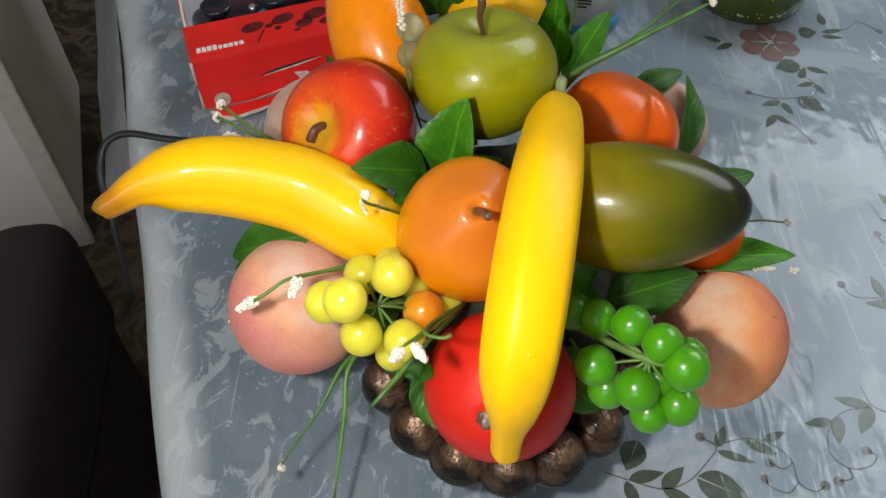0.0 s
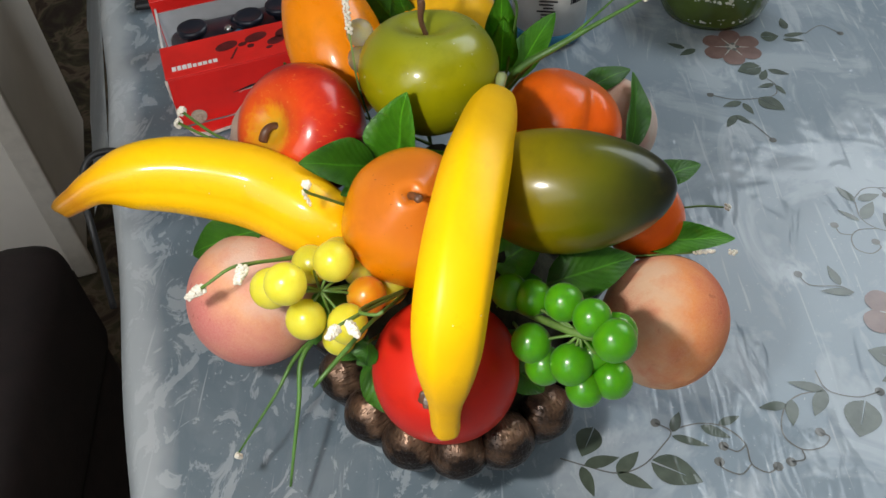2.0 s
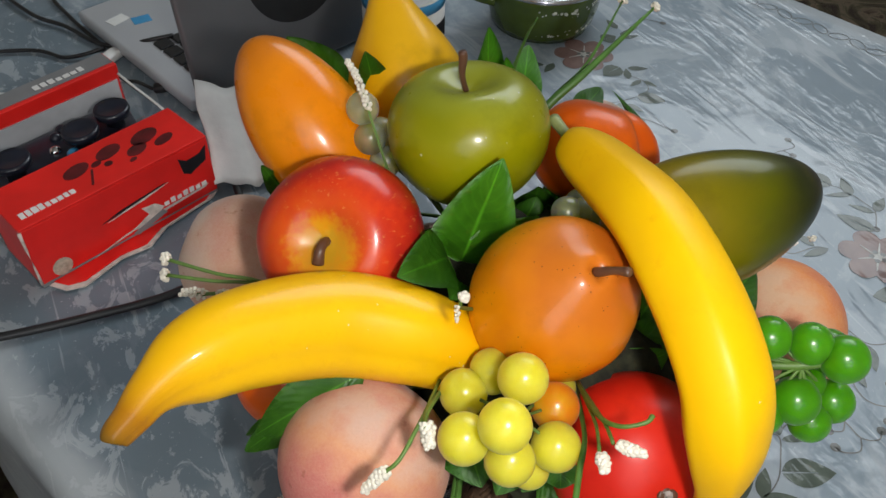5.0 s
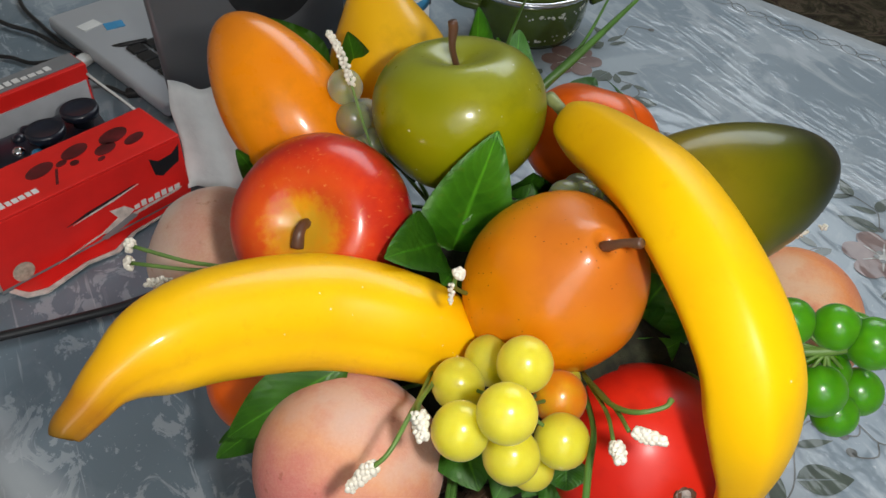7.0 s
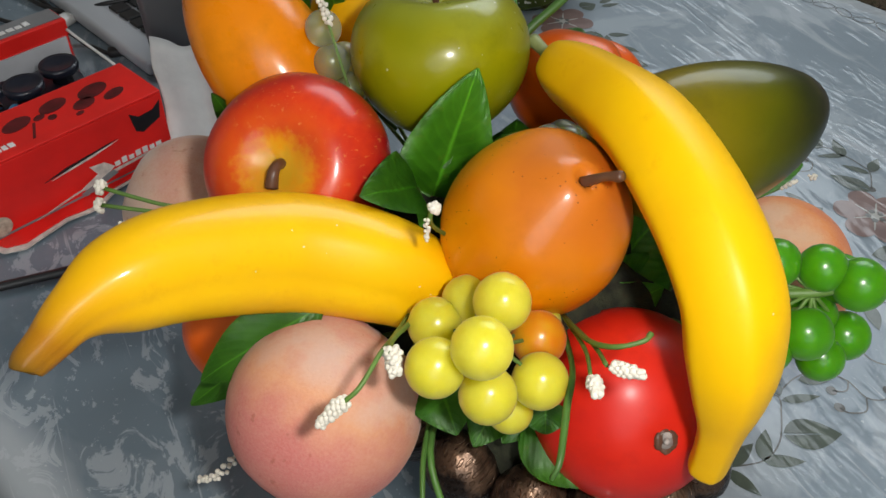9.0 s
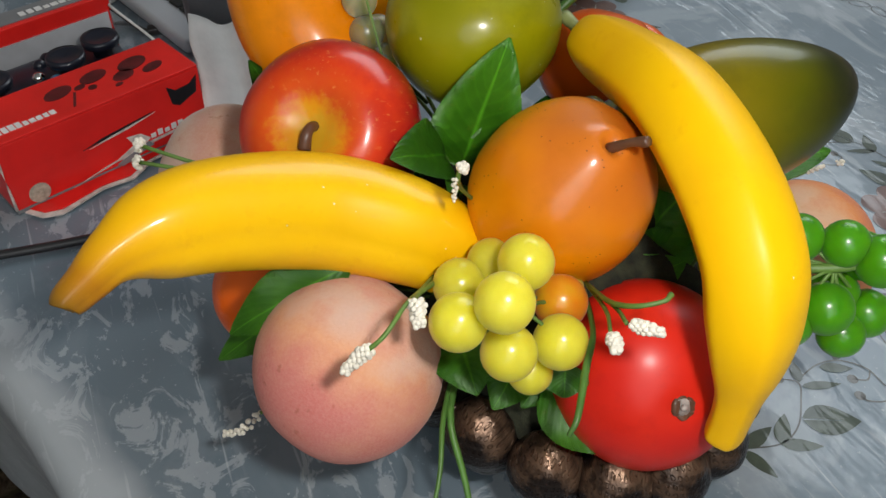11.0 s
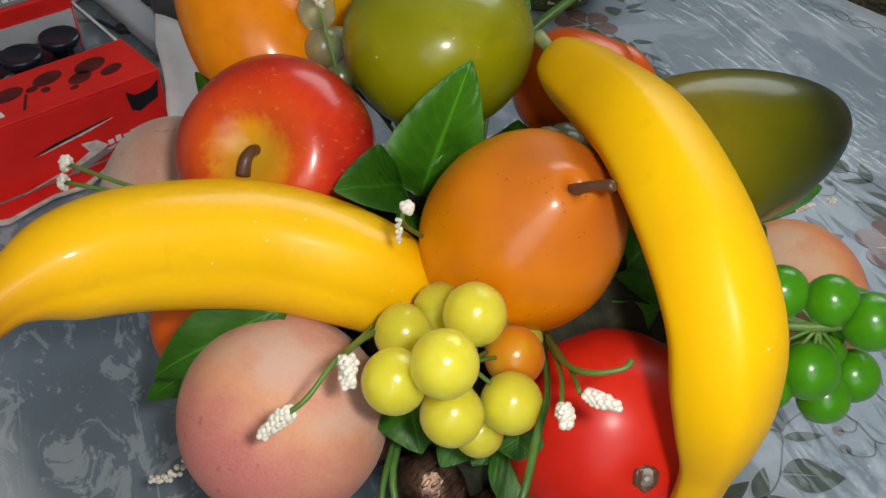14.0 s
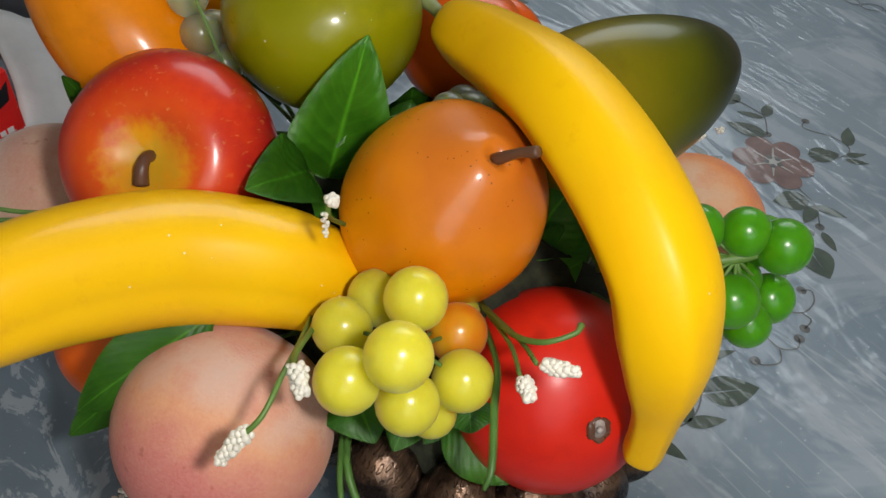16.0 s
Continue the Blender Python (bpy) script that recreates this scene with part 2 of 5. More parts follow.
def leaf_green(name, lo, hi):
    n = Nodes(name, 0.42, 0)
    uv = n.node("ShaderNodeUVMap").outputs[0]
    v = n.coord()
    across = n.math("ABSOLUTE", n.math("SUBTRACT", n.axis(uv, 1), 0.5))
    rnd = n.node("ShaderNodeObjectInfo").outputs["Random"]
    col = n.mix(n.grey(n.noise(v, 70, 4), (0.3, 0), (0.7, 1)), lo, hi)
    col = n.mix(n.math("MULTIPLY", rnd, 0.35), col, tuple(c * 0.5 for c in lo))
    rib = n.grey(across, (0.0, 1), (0.035, 0))
    col = n.mix(n.math("MULTIPLY", rib, 0.5), col, tuple(min(1, c * 2.2) for c in hi))
    veins = n.node("ShaderNodeTexWave", Vector=n.node("ShaderNodeCombineXYZ", X=n.math("SUBTRACT", n.axis(uv, 0), n.math("MULTIPLY", across, 0.6))).outputs[0], Scale=3.2).outputs["Fac"]
    col = n.mix(n.grey(veins, (0.75, 0), (0.98, 0.07)), col, tuple(min(1, c * 1.7) for c in hi))
    dry = n.grey(n.noise(v, 150, 4, 0.65), (0.60, 0), (0.72, 0.4))
    col = n.mix(dry, col, (hi[0] * 1.6, hi[1] * 0.75, hi[2]))
    n.link(col, "Base Color")
    n.bump(veins, 0.2, 0.0008)
    return n.mat


M_LEAF = leaf_green("leaf_green", (0.040, 0.17, 0.010), (0.080, 0.27, 0.016))
M_LEAF_BRIGHT = leaf_green("leaf_bright", (0.065, 0.28, 0.010), (0.13, 0.43, 0.020))
M_GRASS = plain("grass_blade", (0.07, 0.17, 0.03), 0.45, vary=0.4, scale=40)
M_STEM_GREEN = plain("green_stem", (0.09, 0.17, 0.03), 0.5, vary=0.3)
M_STEM_BROWN = plain("brown_stem", (0.10, 0.045, 0.025), 0.4, vary=0.3)
M_STEM_PALE = plain("pale_green_stub", (0.32, 0.36, 0.14), 0.45, vary=0.2)
M_CALYX = plain("grey_calyx", (0.34, 0.30, 0.27), 0.6, vary=0.5, scale=300, bump=0.4)
M_BUD = plain("white_bud", (0.72, 0.68, 0.58), 0.6, vary=0.12, scale=300, bump=0.2)
M_MOSS = plain("dark_moss", (0.02, 0.022, 0.010), 0.95, vary=0.7, scale=120, bump=1.0)


def bronze():
    n = Nodes("bronze_resin", 0.32, 0.55)
    v = n.coord()
    g = n.noise(v, 55, 5, 0.6)
    # speckled copper highlights of the upper sides, painted into the colour
    top_glint = n.grey(n.math("ADD", g, n.math("MULTIPLY", n.axis(v, 2), 14)), (0.62, 0), (0.90, 1))
    col = n.mix(top_glint, (0.018, 0.012, 0.010), (0.24, 0.14, 0.085))
    n.link(col, "Base Color")
    n.link(n.grey(g, (0.3, 0.24), (0.7, 0.42)), "Roughness")
    rows = n.node("ShaderNodeTexWave", Vector=v, Scale=95.0, Distortion=1.5)
    rows.bands_direction = "Z"
    cols = n.node("ShaderNodeTexWave", Vector=v, Scale=120.0, Distortion=2.0)
    cols.bands_direction = "Y"
    dash = n.grey(n.math("MULTIPLY", rows.outputs["Fac"], cols.outputs["Fac"]), (0.35, 0), (0.6, 1))
    n.bump(n.math("ADD", n.math("MULTIPLY", dash, -0.8), n.math("MULTIPLY", n.noise(v, 220, 3), 0.5)), 0.9, 0.0024)
    return n.mat


M_BRONZE = bronze()


def film_height(n):
    """Wrinkles of the clear film that lies over the cloth: patches of creases that run different ways."""
    total = None
    for k, (turn, stretch, scale, gain) in enumerate(((1.75, 0.14, 17, 1.0), (-0.45, 0.2, 25, 0.8), (1.15, 0.16, 15, 0.8), (2.6, 0.35, 38, 0.45))):
        c = n.coord("World", (1, stretch, 1), (0, 0, turn))
        r = n.math("ABSOLUTE", n.math("SUBTRACT", n.noise(c, scale, 3, 0.5, 1.4), 0.5))
        r = n.grey(r, (0.0, 1.0), (0.07, 0.0))
        place = n.node("ShaderNodeMapping", Vector=n.coord("World"), Location=(k * 3.1, k * 1.7, 0)).outputs[0]
        r = n.math("MULTIPLY", n.math("MULTIPLY", r, gain), n.grey(n.noise(place, 8, 3), (0.53, 0.0), (0.70, 1.0)))
        total = r if total is None else n.math("ADD", total, r)
    # the film clings smoothly to the cloth along one long side
    loose = n.grey(n.dot(n.coord("World"), (0.952, 0.306, 0.0)), (0.14, 0.06), (0.30, 1.0))
    soft = n.noise(n.coord("World"), 11, 3)
    return n.math("ADD", n.math("MULTIPLY", total, loose), n.math("MULTIPLY", soft, 1.2))


def under_film(name, colour_of, rough=0.55):
    n = Nodes(name, rough, 0, Coat_Weight=0.6, Coat_Roughness=0.09, Coat_IOR=1.5)
    n.link(colour_of(n), "Base Color")
    n.bump(film_height(n), 0.5, 0.0028, "Coat Normal")
    n.bump(n.noise(n.coord("World"), 1500, 2), 0.15, 0.0004)
    return n.mat


def cloth_colour(n):
    w = n.coord("World")
    a = n.noise(w, 9, 5, 0.62, 0.8)
    base = n.ramp(n.noise(w, 4.5, 3), (0.30, (0.17, 0.225, 0.27)), (0.70, (0.25, 0.305, 0.35)))
    pale = n.grey(a, (0.50, 0), (0.57, 1))
    smears = n.noise(n.coord("World", (1, 0.3, 1), (0, 0, 0.7)), 26, 4, 0.6, 1.0)
    base = n.mix(n.math("MULTIPLY", pale, 0.55), base, (0.38, 0.43, 0.47))
    base = n.mix(n.math("MULTIPLY", n.grey(smears, (0.55, 0), (0.63, 1)), 0.45), base, (0.50, 0.54, 0.58))
    u = n.dot(w, (0.952, 0.306, 0.0))
    # darker where the film clings, with pale trapped smears
    cling = n.math("ADD", u, n.math("MULTIPLY", n.math("SUBTRACT", n.noise(w, 13, 4, 0.6, 0.8), 0.5), 0.12))
    cling = n.grey(n.math("ABSOLUTE", n.math("SUBTRACT", cling, 0.03)), (0.12, 1), (0.19, 0))
    trapped = n.grey(n.noise(n.coord("World", (1, 0.6, 1), (0, 0, 0.3)), 42, 5, 0.65, 1.2), (0.545, 0), (0.575, 1))
    dark = n.mix(n.math("MULTIPLY", trapped, 0.75), (0.105, 0.145, 0.175), (0.36, 0.40, 0.43))
    base = n.mix(n.math("MULTIPLY", cling, 0.75), base, dark)
    # fine scratches and dust specks in the film
    scratch = n.noise(n.coord("World", (1, 0.05, 1), (0, 0, 0.95)), 190, 2, 0.5, 0.4)
    base = n.mix(n.math("MULTIPLY", n.grey(scratch, (0.66, 0), (0.72, 1)), 0.4), base, (0.55, 0.58, 0.61))
    dust = n.grey(n.noise(w, 260, 3, 0.6), (0.66, 0), (0.72, 1))
    base = n.mix(n.math("MULTIPLY", dust, 0.45), base, (0.56, 0.60, 0.63))
    # paler border along the long edges of the cloth
    u = n.math("ADD", u, n.math("MULTIPLY", n.math("SUBTRACT", n.noise(w, 16, 3), 0.5), 0.025))
    edge = n.grey(n.math("ABSOLUTE", n.math("SUBTRACT", u, 0.3465)), (0.402, 0), (0.420, 1))
    return n.mix(n.math("MULTIPLY", edge, 0.6), base, (0.54, 0.57, 0.59))


M_CLOTH = under_film("printed_cloth_under_film", cloth_colour)
M_PRINT_LEAF = under_film("leaf_print", lambda n: n.ramp(n.noise(n.coord("World"), 70, 4), (0.3, (0.028, 0.045, 0.030)), (0.7, (0.07, 0.095, 0.068))))
M_PRINT_VINE = under_film("vine_print", lambda n: n.ramp(n.noise(n.coord("World"), 60, 3), (0.3, (0.07, 0.075, 0.07)), (0.7, (0.14, 0.14, 0.13))))
M_PRINT_PETAL = under_film("petal_print", lambda n: n.ramp(n.noise(n.coord("World"), 55, 3), (0.3, (0.14, 0.078, 0.068)), (0.7, (0.23, 0.142, 0.122))))
M_PRINT_PALE = under_film("pale_print", lambda n: n.ramp(n.noise(n.coord("World"), 80, 3), (0.3, (0.36, 0.36, 0.33)), (0.7, (0.46, 0.46, 0.43))))

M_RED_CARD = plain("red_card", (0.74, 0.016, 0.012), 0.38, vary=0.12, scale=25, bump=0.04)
M_DARK_PRINT = plain("dark_card_print", (0.10, 0.008, 0.010), 0.4, vary=0.5, scale=90, bump=0.0)
M_BLACK_PRINT = plain("black_card_print", (0.012, 0.010, 0.012), 0.4, vary=0.2, bump=0.0)
M_GREY_CARD = plain("grey_card", (0.20, 0.20, 0.205), 0.42, vary=0.15, scale=20)
M_TRAY = plain("pale_moulded_plastic", (0.42, 0.43, 0.45), 0.3, vary=0.15, scale=30)
M_WHITE_PRINT = plain("white_card_print", (0.72, 0.70, 0.68), 0.5, vary=0.06, bump=0.0)
M_TORN = plain("torn_card_edge", (0.60, 0.52, 0.47), 0.9, vary=0.25, scale=160, bump=0.4)
M_SEAL = plain("round_sticker", (0.42, 0.38, 0.30), 0.4, vary=0.3, scale=260)
M_PAD = plain("navy_black_plastic", (0.012, 0.014, 0.024), 0.28, vary=0.3)
M_BLACK = plain("black_plastic", (0.012, 0.012, 0.013), 0.45, vary=0.2)
M_CABLE = plain("black_cable", (0.014, 0.014, 0.015), 0.42, vary=0.2)
M_LID = plain("grey_metal_lid", (0.20, 0.20, 0.21), 0.38, 0.6, vary=0.06, scale=12)
M_PALM = plain("silver_palm_rest", (0.50, 0.52, 0.55), 0.4, 0.3, vary=0.04, scale=12)
M_WHITE = plain("white_plastic", (0.68, 0.68, 0.66), 0.45, vary=0.06)
M_TISSUE = plain("white_tissue", (0.76, 0.75, 0.73), 0.95, vary=0.08, scale=40, bump=0.4)
M_BLUE = plain("blue_label_print", (0.05, 0.28, 0.52), 0.35, vary=0.1)
M_LABEL = plain("white_label", (0.70, 0.74, 0.78), 0.35, vary=0.06, scale=20)
M_POT = plain("olive_green_glaze", (0.055, 0.085, 0.014), 0.15, vary=0.3, scale=30, bump=0.03)
M_CHROME = plain("chrome", (0.65, 0.65, 0.66), 0.12, 1.0, vary=0.05)
M_LACE = plain("white_enamel_decor", (0.55, 0.56, 0.48), 0.35, vary=0.3, scale=200)
M_WALL = plain("cream_wall_paint", (0.72, 0.64, 0.54), 0.7, vary=0.05, scale=6, bump=0.1)
M_CEILING = plain("white_ceiling_paint", (0.75, 0.74, 0.71), 0.8, vary=0.03, scale=6)
M_CHAIR = plain("dark_maroon_upholstery", (0.013, 0.007, 0.007), 0.75, vary=0.35, scale=35, bump=0.5)
M_WOOD = plain("dark_wood", (0.10, 0.055, 0.03), 0.45, vary=0.35, scale=14)


def carpet():
    n = Nodes("patterned_carpet", 0.95, 0)
    v = n.coord()
    blobs = n.noise(v, 9, 4, 0.6, 1.5)
    col = n.ramp(blobs, (0.38, (0.035, 0.022, 0.016)), (0.50, (0.075, 0.065, 0.035)), (0.56, (0.16, 0.12, 0.08)), (0.64, (0.05, 0.03, 0.02)))
    n.link(col, "Base Color")
    n.bump(n.noise(v, 500, 2), 0.8, 0.004)
    return n.mat


M_CARPET = carpet()


def clear(name, tint=(0.9, 0.92, 0.93), rough=0.06):
    n = Nodes(name, rough, 0, Transmission_Weight=1.0, IOR=1.3)
    n.bsdf.inputs["Base Color"].default_value = (*tint, 1)
    return n.mat


M_CLEAR = clear("clear_plastic")

# ---- mesh helpers ----


def finish(name, bm, material, smooth=True):
    me = bpy.data.meshes.new(name)
    bmesh.ops.recalc_face_normals(bm, faces=bm.faces)
    bm.to_mesh(me)
    bm.free()
    me.materials.append(material)
    if smooth:
        me.polygons.foreach_set("use_smooth", [True] * len(me.polygons))
    return me


def part(name, bm, material, parent, label="", m=None, smooth=True):
    me = bm if isinstance(bm, bpy.types.Mesh) else finish(name, bm, material, smooth)
    ob = new(name, me)
    ob.parent = parent
    if m is not None:
        ob.matrix_basis = m
    return tagged(ob, label)


def thing(name, m, label, category, group="", kind=""):
    ob = new(name)
    ob.empty_display_size = 0.02
    ob.matrix_world = m
    return tagged(ob, label, category, group, kind)


def structure(name, bm, material, label, category, m=None, smooth=False):
    ob = new(name, finish(name, bm, material, smooth))
    if m is not None:
        ob.matrix_world = m
    return tagged(ob, label, category, "", "structure")


def aim(centre, axis, spin=0.0):
    """A pose at centre whose z axis points along axis."""
    return Matrix.Translation(centre) @ Vector(axis).to_track_quat("Z", "Y").to_matrix().to_4x4() @ Matrix.Rotation(radians(spin), 4, "Z")


def skin_rings(bm, rings, closed=True, cap=True, uv=False):
    """Faces between rings of points. Returns the rings of vertices."""
    vs = [[bm.verts.new(p) for p in r] for r in rings]
    layer = bm.loops.layers.uv.new("UVMap") if uv else None
    n = len(vs[0])
    for i in range(len(vs) - 1):
        for j in range(n if closed else n - 1):
            k = (j + 1) % n
            f = bm.faces.new((vs[i][j], vs[i][k], vs[i + 1][k], vs[i + 1][j]))
            if layer:
                for loop, (a, b) in zip(f.loops, ((i, j), (i, j + 1), (i + 1, j + 1), (i + 1, j))):
                    loop[layer].uv = (a / (len(vs) - 1), b / (n if closed else n - 1))
    if cap and closed:
        for r, a in ((vs[0], 0.0), (vs[-1], 1.0)):
            f = bm.faces.new(r)
            if layer:
                for loop in f.loops:
                    loop[layer].uv = (a, 0.5)
    return vs


def lathe(profile, seg=48, lump=0.0, scale=20.0, seed=0.0, lobes=0, lobe_depth=0.0):
    """A turned body from (radius, height) pairs; lump: uneven swelling."""
    bm = bmesh.new()
    rings = []
    for r, z in profile:
        ring = []
        for j in range(seg):
            a = 2 * math.pi * j / seg
            p = Vector((r * math.cos(a), r * math.sin(a), z))
            k = 1 + lump * noise.noise(p * scale + Vector((seed, seed * 2, 0)))
            if lobes:
                k *= 1 + lobe_depth * math.cos(lobes * a)
            ring.append((p.x * k, p.y * k, p.z * (1 + (k - 1) * 0.5)))
        rings.append(ring)
    skin_rings(bm, rings)
    return bm


def smooth_path(points, steps=8):
    """Catmull-Rom through tuples of any length."""
    pts = [np.array(p, float) for p in points]
    pts = [2 * pts[0] - pts[1], *pts, 2 * pts[-1] - pts[-2]]
    out = []
    for a, b, c, d in zip(pts, pts[1:], pts[2:], pts[3:]):
        for s in range(steps):
            t = s / steps
            out.append(0.5 * (2 * b + (c - a) * t + (2 * a - 5 * b + 4 * c - d) * t * t + (3 * b - a - 3 * c + d) * t ** 3))
    out.append(pts[-2])
    return out


def tube(points, seg=10, steps=6, section=None, uv=False, up=(0, 0, 1)):
    """A tube through (x, y, z, radius) points."""
    bm = bmesh.new()
    path = smooth_path(points, steps)
    rings = []
    ref = Vector(up)
    for i, p in enumerate(path):
        a, b = path[max(i - 1, 0)], path[min(i + 1, len(path) - 1)]
        d = Vector((b - a)[:3]).normalized()
        side = d.cross(ref).normalized()
        over = side.cross(d)
        ring = []
        for j in range(seg):
            w = 2 * math.pi * j / seg
            r = max(p[3], 0.0002) * (section(w) if section else 1)
            ring.append(Vector(p[:3]) + side * (r * math.cos(w)) + over * (r * math.sin(w)))
        rings.append(ring)
    skin_rings(bm, rings, uv=uv)
    return bm


def box(bm, size, m=Matrix(), bevel=0.0, seg=2):
    made = bmesh.ops.create_cube(bm, size=1, matrix=m @ Matrix.Diagonal((*size, 1)))
    if bevel:
        edges = list({e for v in made["verts"] for e in v.link_edges})
        bmesh.ops.bevel(bm, geom=edges, offset=bevel, segments=seg, affect="EDGES", profile=0.5)
    return bm


def ball(radius, u=20, v=12, squash=1.0):
    bm = bmesh.new()
    bmesh.ops.create_uvsphere(bm, u_segments=u, v_segments=v, radius=radius)
    bmesh.ops.scale(bm, vec=(1, 1, squash), verts=bm.verts)
    return bm


def disc(bm, r, z, m=Matrix(), seg=32, thick=0.0006):
    bmesh.ops.create_cone(bm, cap_ends=True, segments=seg, radius1=r, radius2=r, depth=thick, matrix=m @ Matrix.Translation((0, 0, z)))
    return bm


def blade(base, tip, width, up, curl=0.0, fold=0.25, rows=14, cols=5, wave=0.0, seed=0.0):
    """A leaf blade from base to tip, folded along its rib and curling, with a little thickness."""
    bm = bmesh.new()
    base, tip = Vector(base), Vector(tip)
    along = tip - base
    length = along.length
    d = along.normalized()
    side = d.cross(Vector(up)).normalized()
    over = side.cross(d)
    rings = []
    for i in range(rows + 1):
        t = i / rows
        w = width * 0.5 * (math.sin(math.pi * t ** 0.8) ** 0.8) * (1 - 0.25 * t) + 0.0006
        mid = base + along * t + over * (curl * length * 4 * t * (1 - t))
        ring = []
        for j in range(cols):
            s = 2 * j / (cols - 1) - 1
            lift = fold * abs(s) * w + wave * w * math.sin(9 * t + 3 * s + seed)
            ring.append(mid + side * (s * w) + over * lift)
        rings.append(ring)
    vs = skin_rings(bm, rings, closed=False, uv=True)
    bmesh.ops.solidify(bm, geom=bm.faces[:], thickness=0.0007)
    return bm


# ---- room ----
FLOOR = -0.75


def room():
    bm = bmesh.new()
    box(bm, (5.2, 5.2, 0.1), pose(0.3, 0.9, FLOOR - 0.05))
    structure("floor", bm, M_CARPET, "dark patterned carpet floor beneath the table", "floor")
    bm = bmesh.new()
    box(bm, (5.2, 5.2, 0.1), pose(0.3, 0.9, 1.80))
    structure("ceiling", bm, M_CEILING, "plain white painted ceiling", "ceiling")
    for name, size, at in (("wall_north", (5.2, 0.1, 2.5), (0.3, 3.45, 0.5)), ("wall_south", (5.2, 0.1, 2.5), (0.3, -1.65, 0.5)), ("wall_east", (0.1, 5.0, 2.5), (2.85, 0.9, 0.5)), ("wall_west", (0.1, 5.0, 2.5), (-2.25, 0.9, 0.5))):
        bm = bmesh.new()
        box(bm, size, pose(*at))
        structure(name, bm, M_WALL, "plain cream painted wall", "wall")


room()

M_CUPBOARD = plain("white_cupboard_paint", (0.80, 0.76, 0.70), 0.5, vary=0.05, scale=8, bump=0.06)

# cream cupboard front that stands beside the table
cupboard = thing("cupboard", pose(-0.712, 1.10, FLOOR, 0, 0, 17.9), "cream painted cupboard standing on the carpet beside the table", "cupboard")
bm = bmesh.new()
box(bm, (0.45, 0.5, 1.5), pose(-0.245, 0.25, 0.75), 0.006)
part("body", bm, M_CUPBOARD, cupboard, smooth=False)
bm = bmesh.new()
box(bm, (0.04, 0.02, 1.5), pose(-0.022, -0.012, 0.75), 0.004)
part("edge_strip", bm, plain("pale_edge_strip", (0.62, 0.58, 0.52), 0.5, vary=0.06), cupboard, "pale painted edge strip", smooth=False)

# dark chair pushed against the table's side
chair = thing("armchair", pose(-0.62, 0.325, FLOOR, 0, 0, 8), "dark maroon upholstered armchair beside the table", "armchair")
bm = bmesh.new()
box(bm, (0.46, 0.62, 0.34), pose(0, 0, 0.27), 0.05, 4)
part("seat", bm, M_CHAIR, chair)
bm = bmesh.new()
box(bm, (0.10, 0.60, 0.20), pose(0.19, 0, 0.46), 0.035, 4)
part("armrest", bm, M_CHAIR, chair)
for sx in (-0.19, 0.19):
    for sy in (-0.26, 0.26):
        bm = bmesh.new()
        bmesh.ops.create_cone(bm, cap_ends=True, segments=16, radius1=0.018, radius2=0.025, depth=0.10, matrix=pose(sx, sy, 0.05))
        part("leg", bm, M_WOOD, chair)

# ---- table and cloth ----
AROUND = pose(0, 0, 0, 0, 0, 17.83)
U0, U1, V0, V1 = -0.082, 0.775, -0.45, 1.55
table = thing("table", AROUND @ pose(0.3465, 0.55, FLOOR), "wooden dining table under a printed cloth", "table")
bm = bmesh.new()
box(bm, (U1 - U0 - 0.02, V1 - V0 - 0.02, 0.03), pose(0, 0, -FLOOR - 0.018), 0.004)
part("tabletop", bm, M_WOOD, table, smooth=False)
for sx in (-0.38, 0.38):
    for sy in (-0.9, 0.9):
        bm = bmesh.new()
        box(bm, (0.06, 0.06, 0.717), pose(sx, sy, 0.3585), 0.006)
        part("leg", bm, M_WOOD, table, smooth=False)


def cloth_sheet():
    bm = bmesh.new()
    drop = 0.20
    us = [U0 - drop + i * 0.02 for i in range(int((U1 - U0 + 2 * drop) / 0.02) + 1)]
    vs = [V0 - drop + i * 0.02 for i in range(int((V1 - V0 + 2 * drop) / 0.02) + 1)]
    rows = []
    for u in us:
        row = []
        for v in vs:
            du, dv = max(U0 - u, u - U1, 0), max(V0 - v, v - V1, 0)
            d = max(du, dv)
            x, y = min(max(u, U0), U1), min(max(v, V0), V1)
            r = 0.014
            out = r * (1 - math.exp(-d / r)) + (0.012 * math.sin(v * 23) * min(1, d * 6) if du else 0.0)
            z = -max(0, d - r * 0.6)
            if du:
                x += out if u > U1 else -out
            if dv:
                y += out if v > V1 else -out
            row.append((x, y, z if d else 0.0))
        rows.append(row)
    skin_rings(bm, rows, closed=False)
    for v in bm.verts:
        v.co.z -= 0.0001
    return bm


cloth = thing("tablecloth", AROUND, "grey-blue floral printed tablecloth covered by wrinkled clear plastic film", "tablecloth")
part("sheet", cloth_sheet(), M_CLOTH, cloth)


def draped_side():
    """The far stretch of the cloth's side that is spread outwards and falls in soft folds."""
    bm = bmesh.new()
    rows = []
    for i in range(15):
        q = i / 14
        row = []
        for j in range(41):
            v = 0.575 + j * (V1 - 0.575) / 40
            fold = 0.012 * math.sin(v * 19 + q * 2) + 0.006 * math.sin(v * 47 + 3 * q)
            row.append((U0 - 0.012 - 0.066 * q + fold * 0.4 * q, v + 0.17 * q * (1 - j / 40), -0.012 - 0.16 * q ** 1.2 + fold * q))
        rows.append(row)
    skin_rings(bm, rows, closed=False)
    bmesh.ops.solidify(bm, geom=bm.faces[:], thickness=0.0012)
    return bm


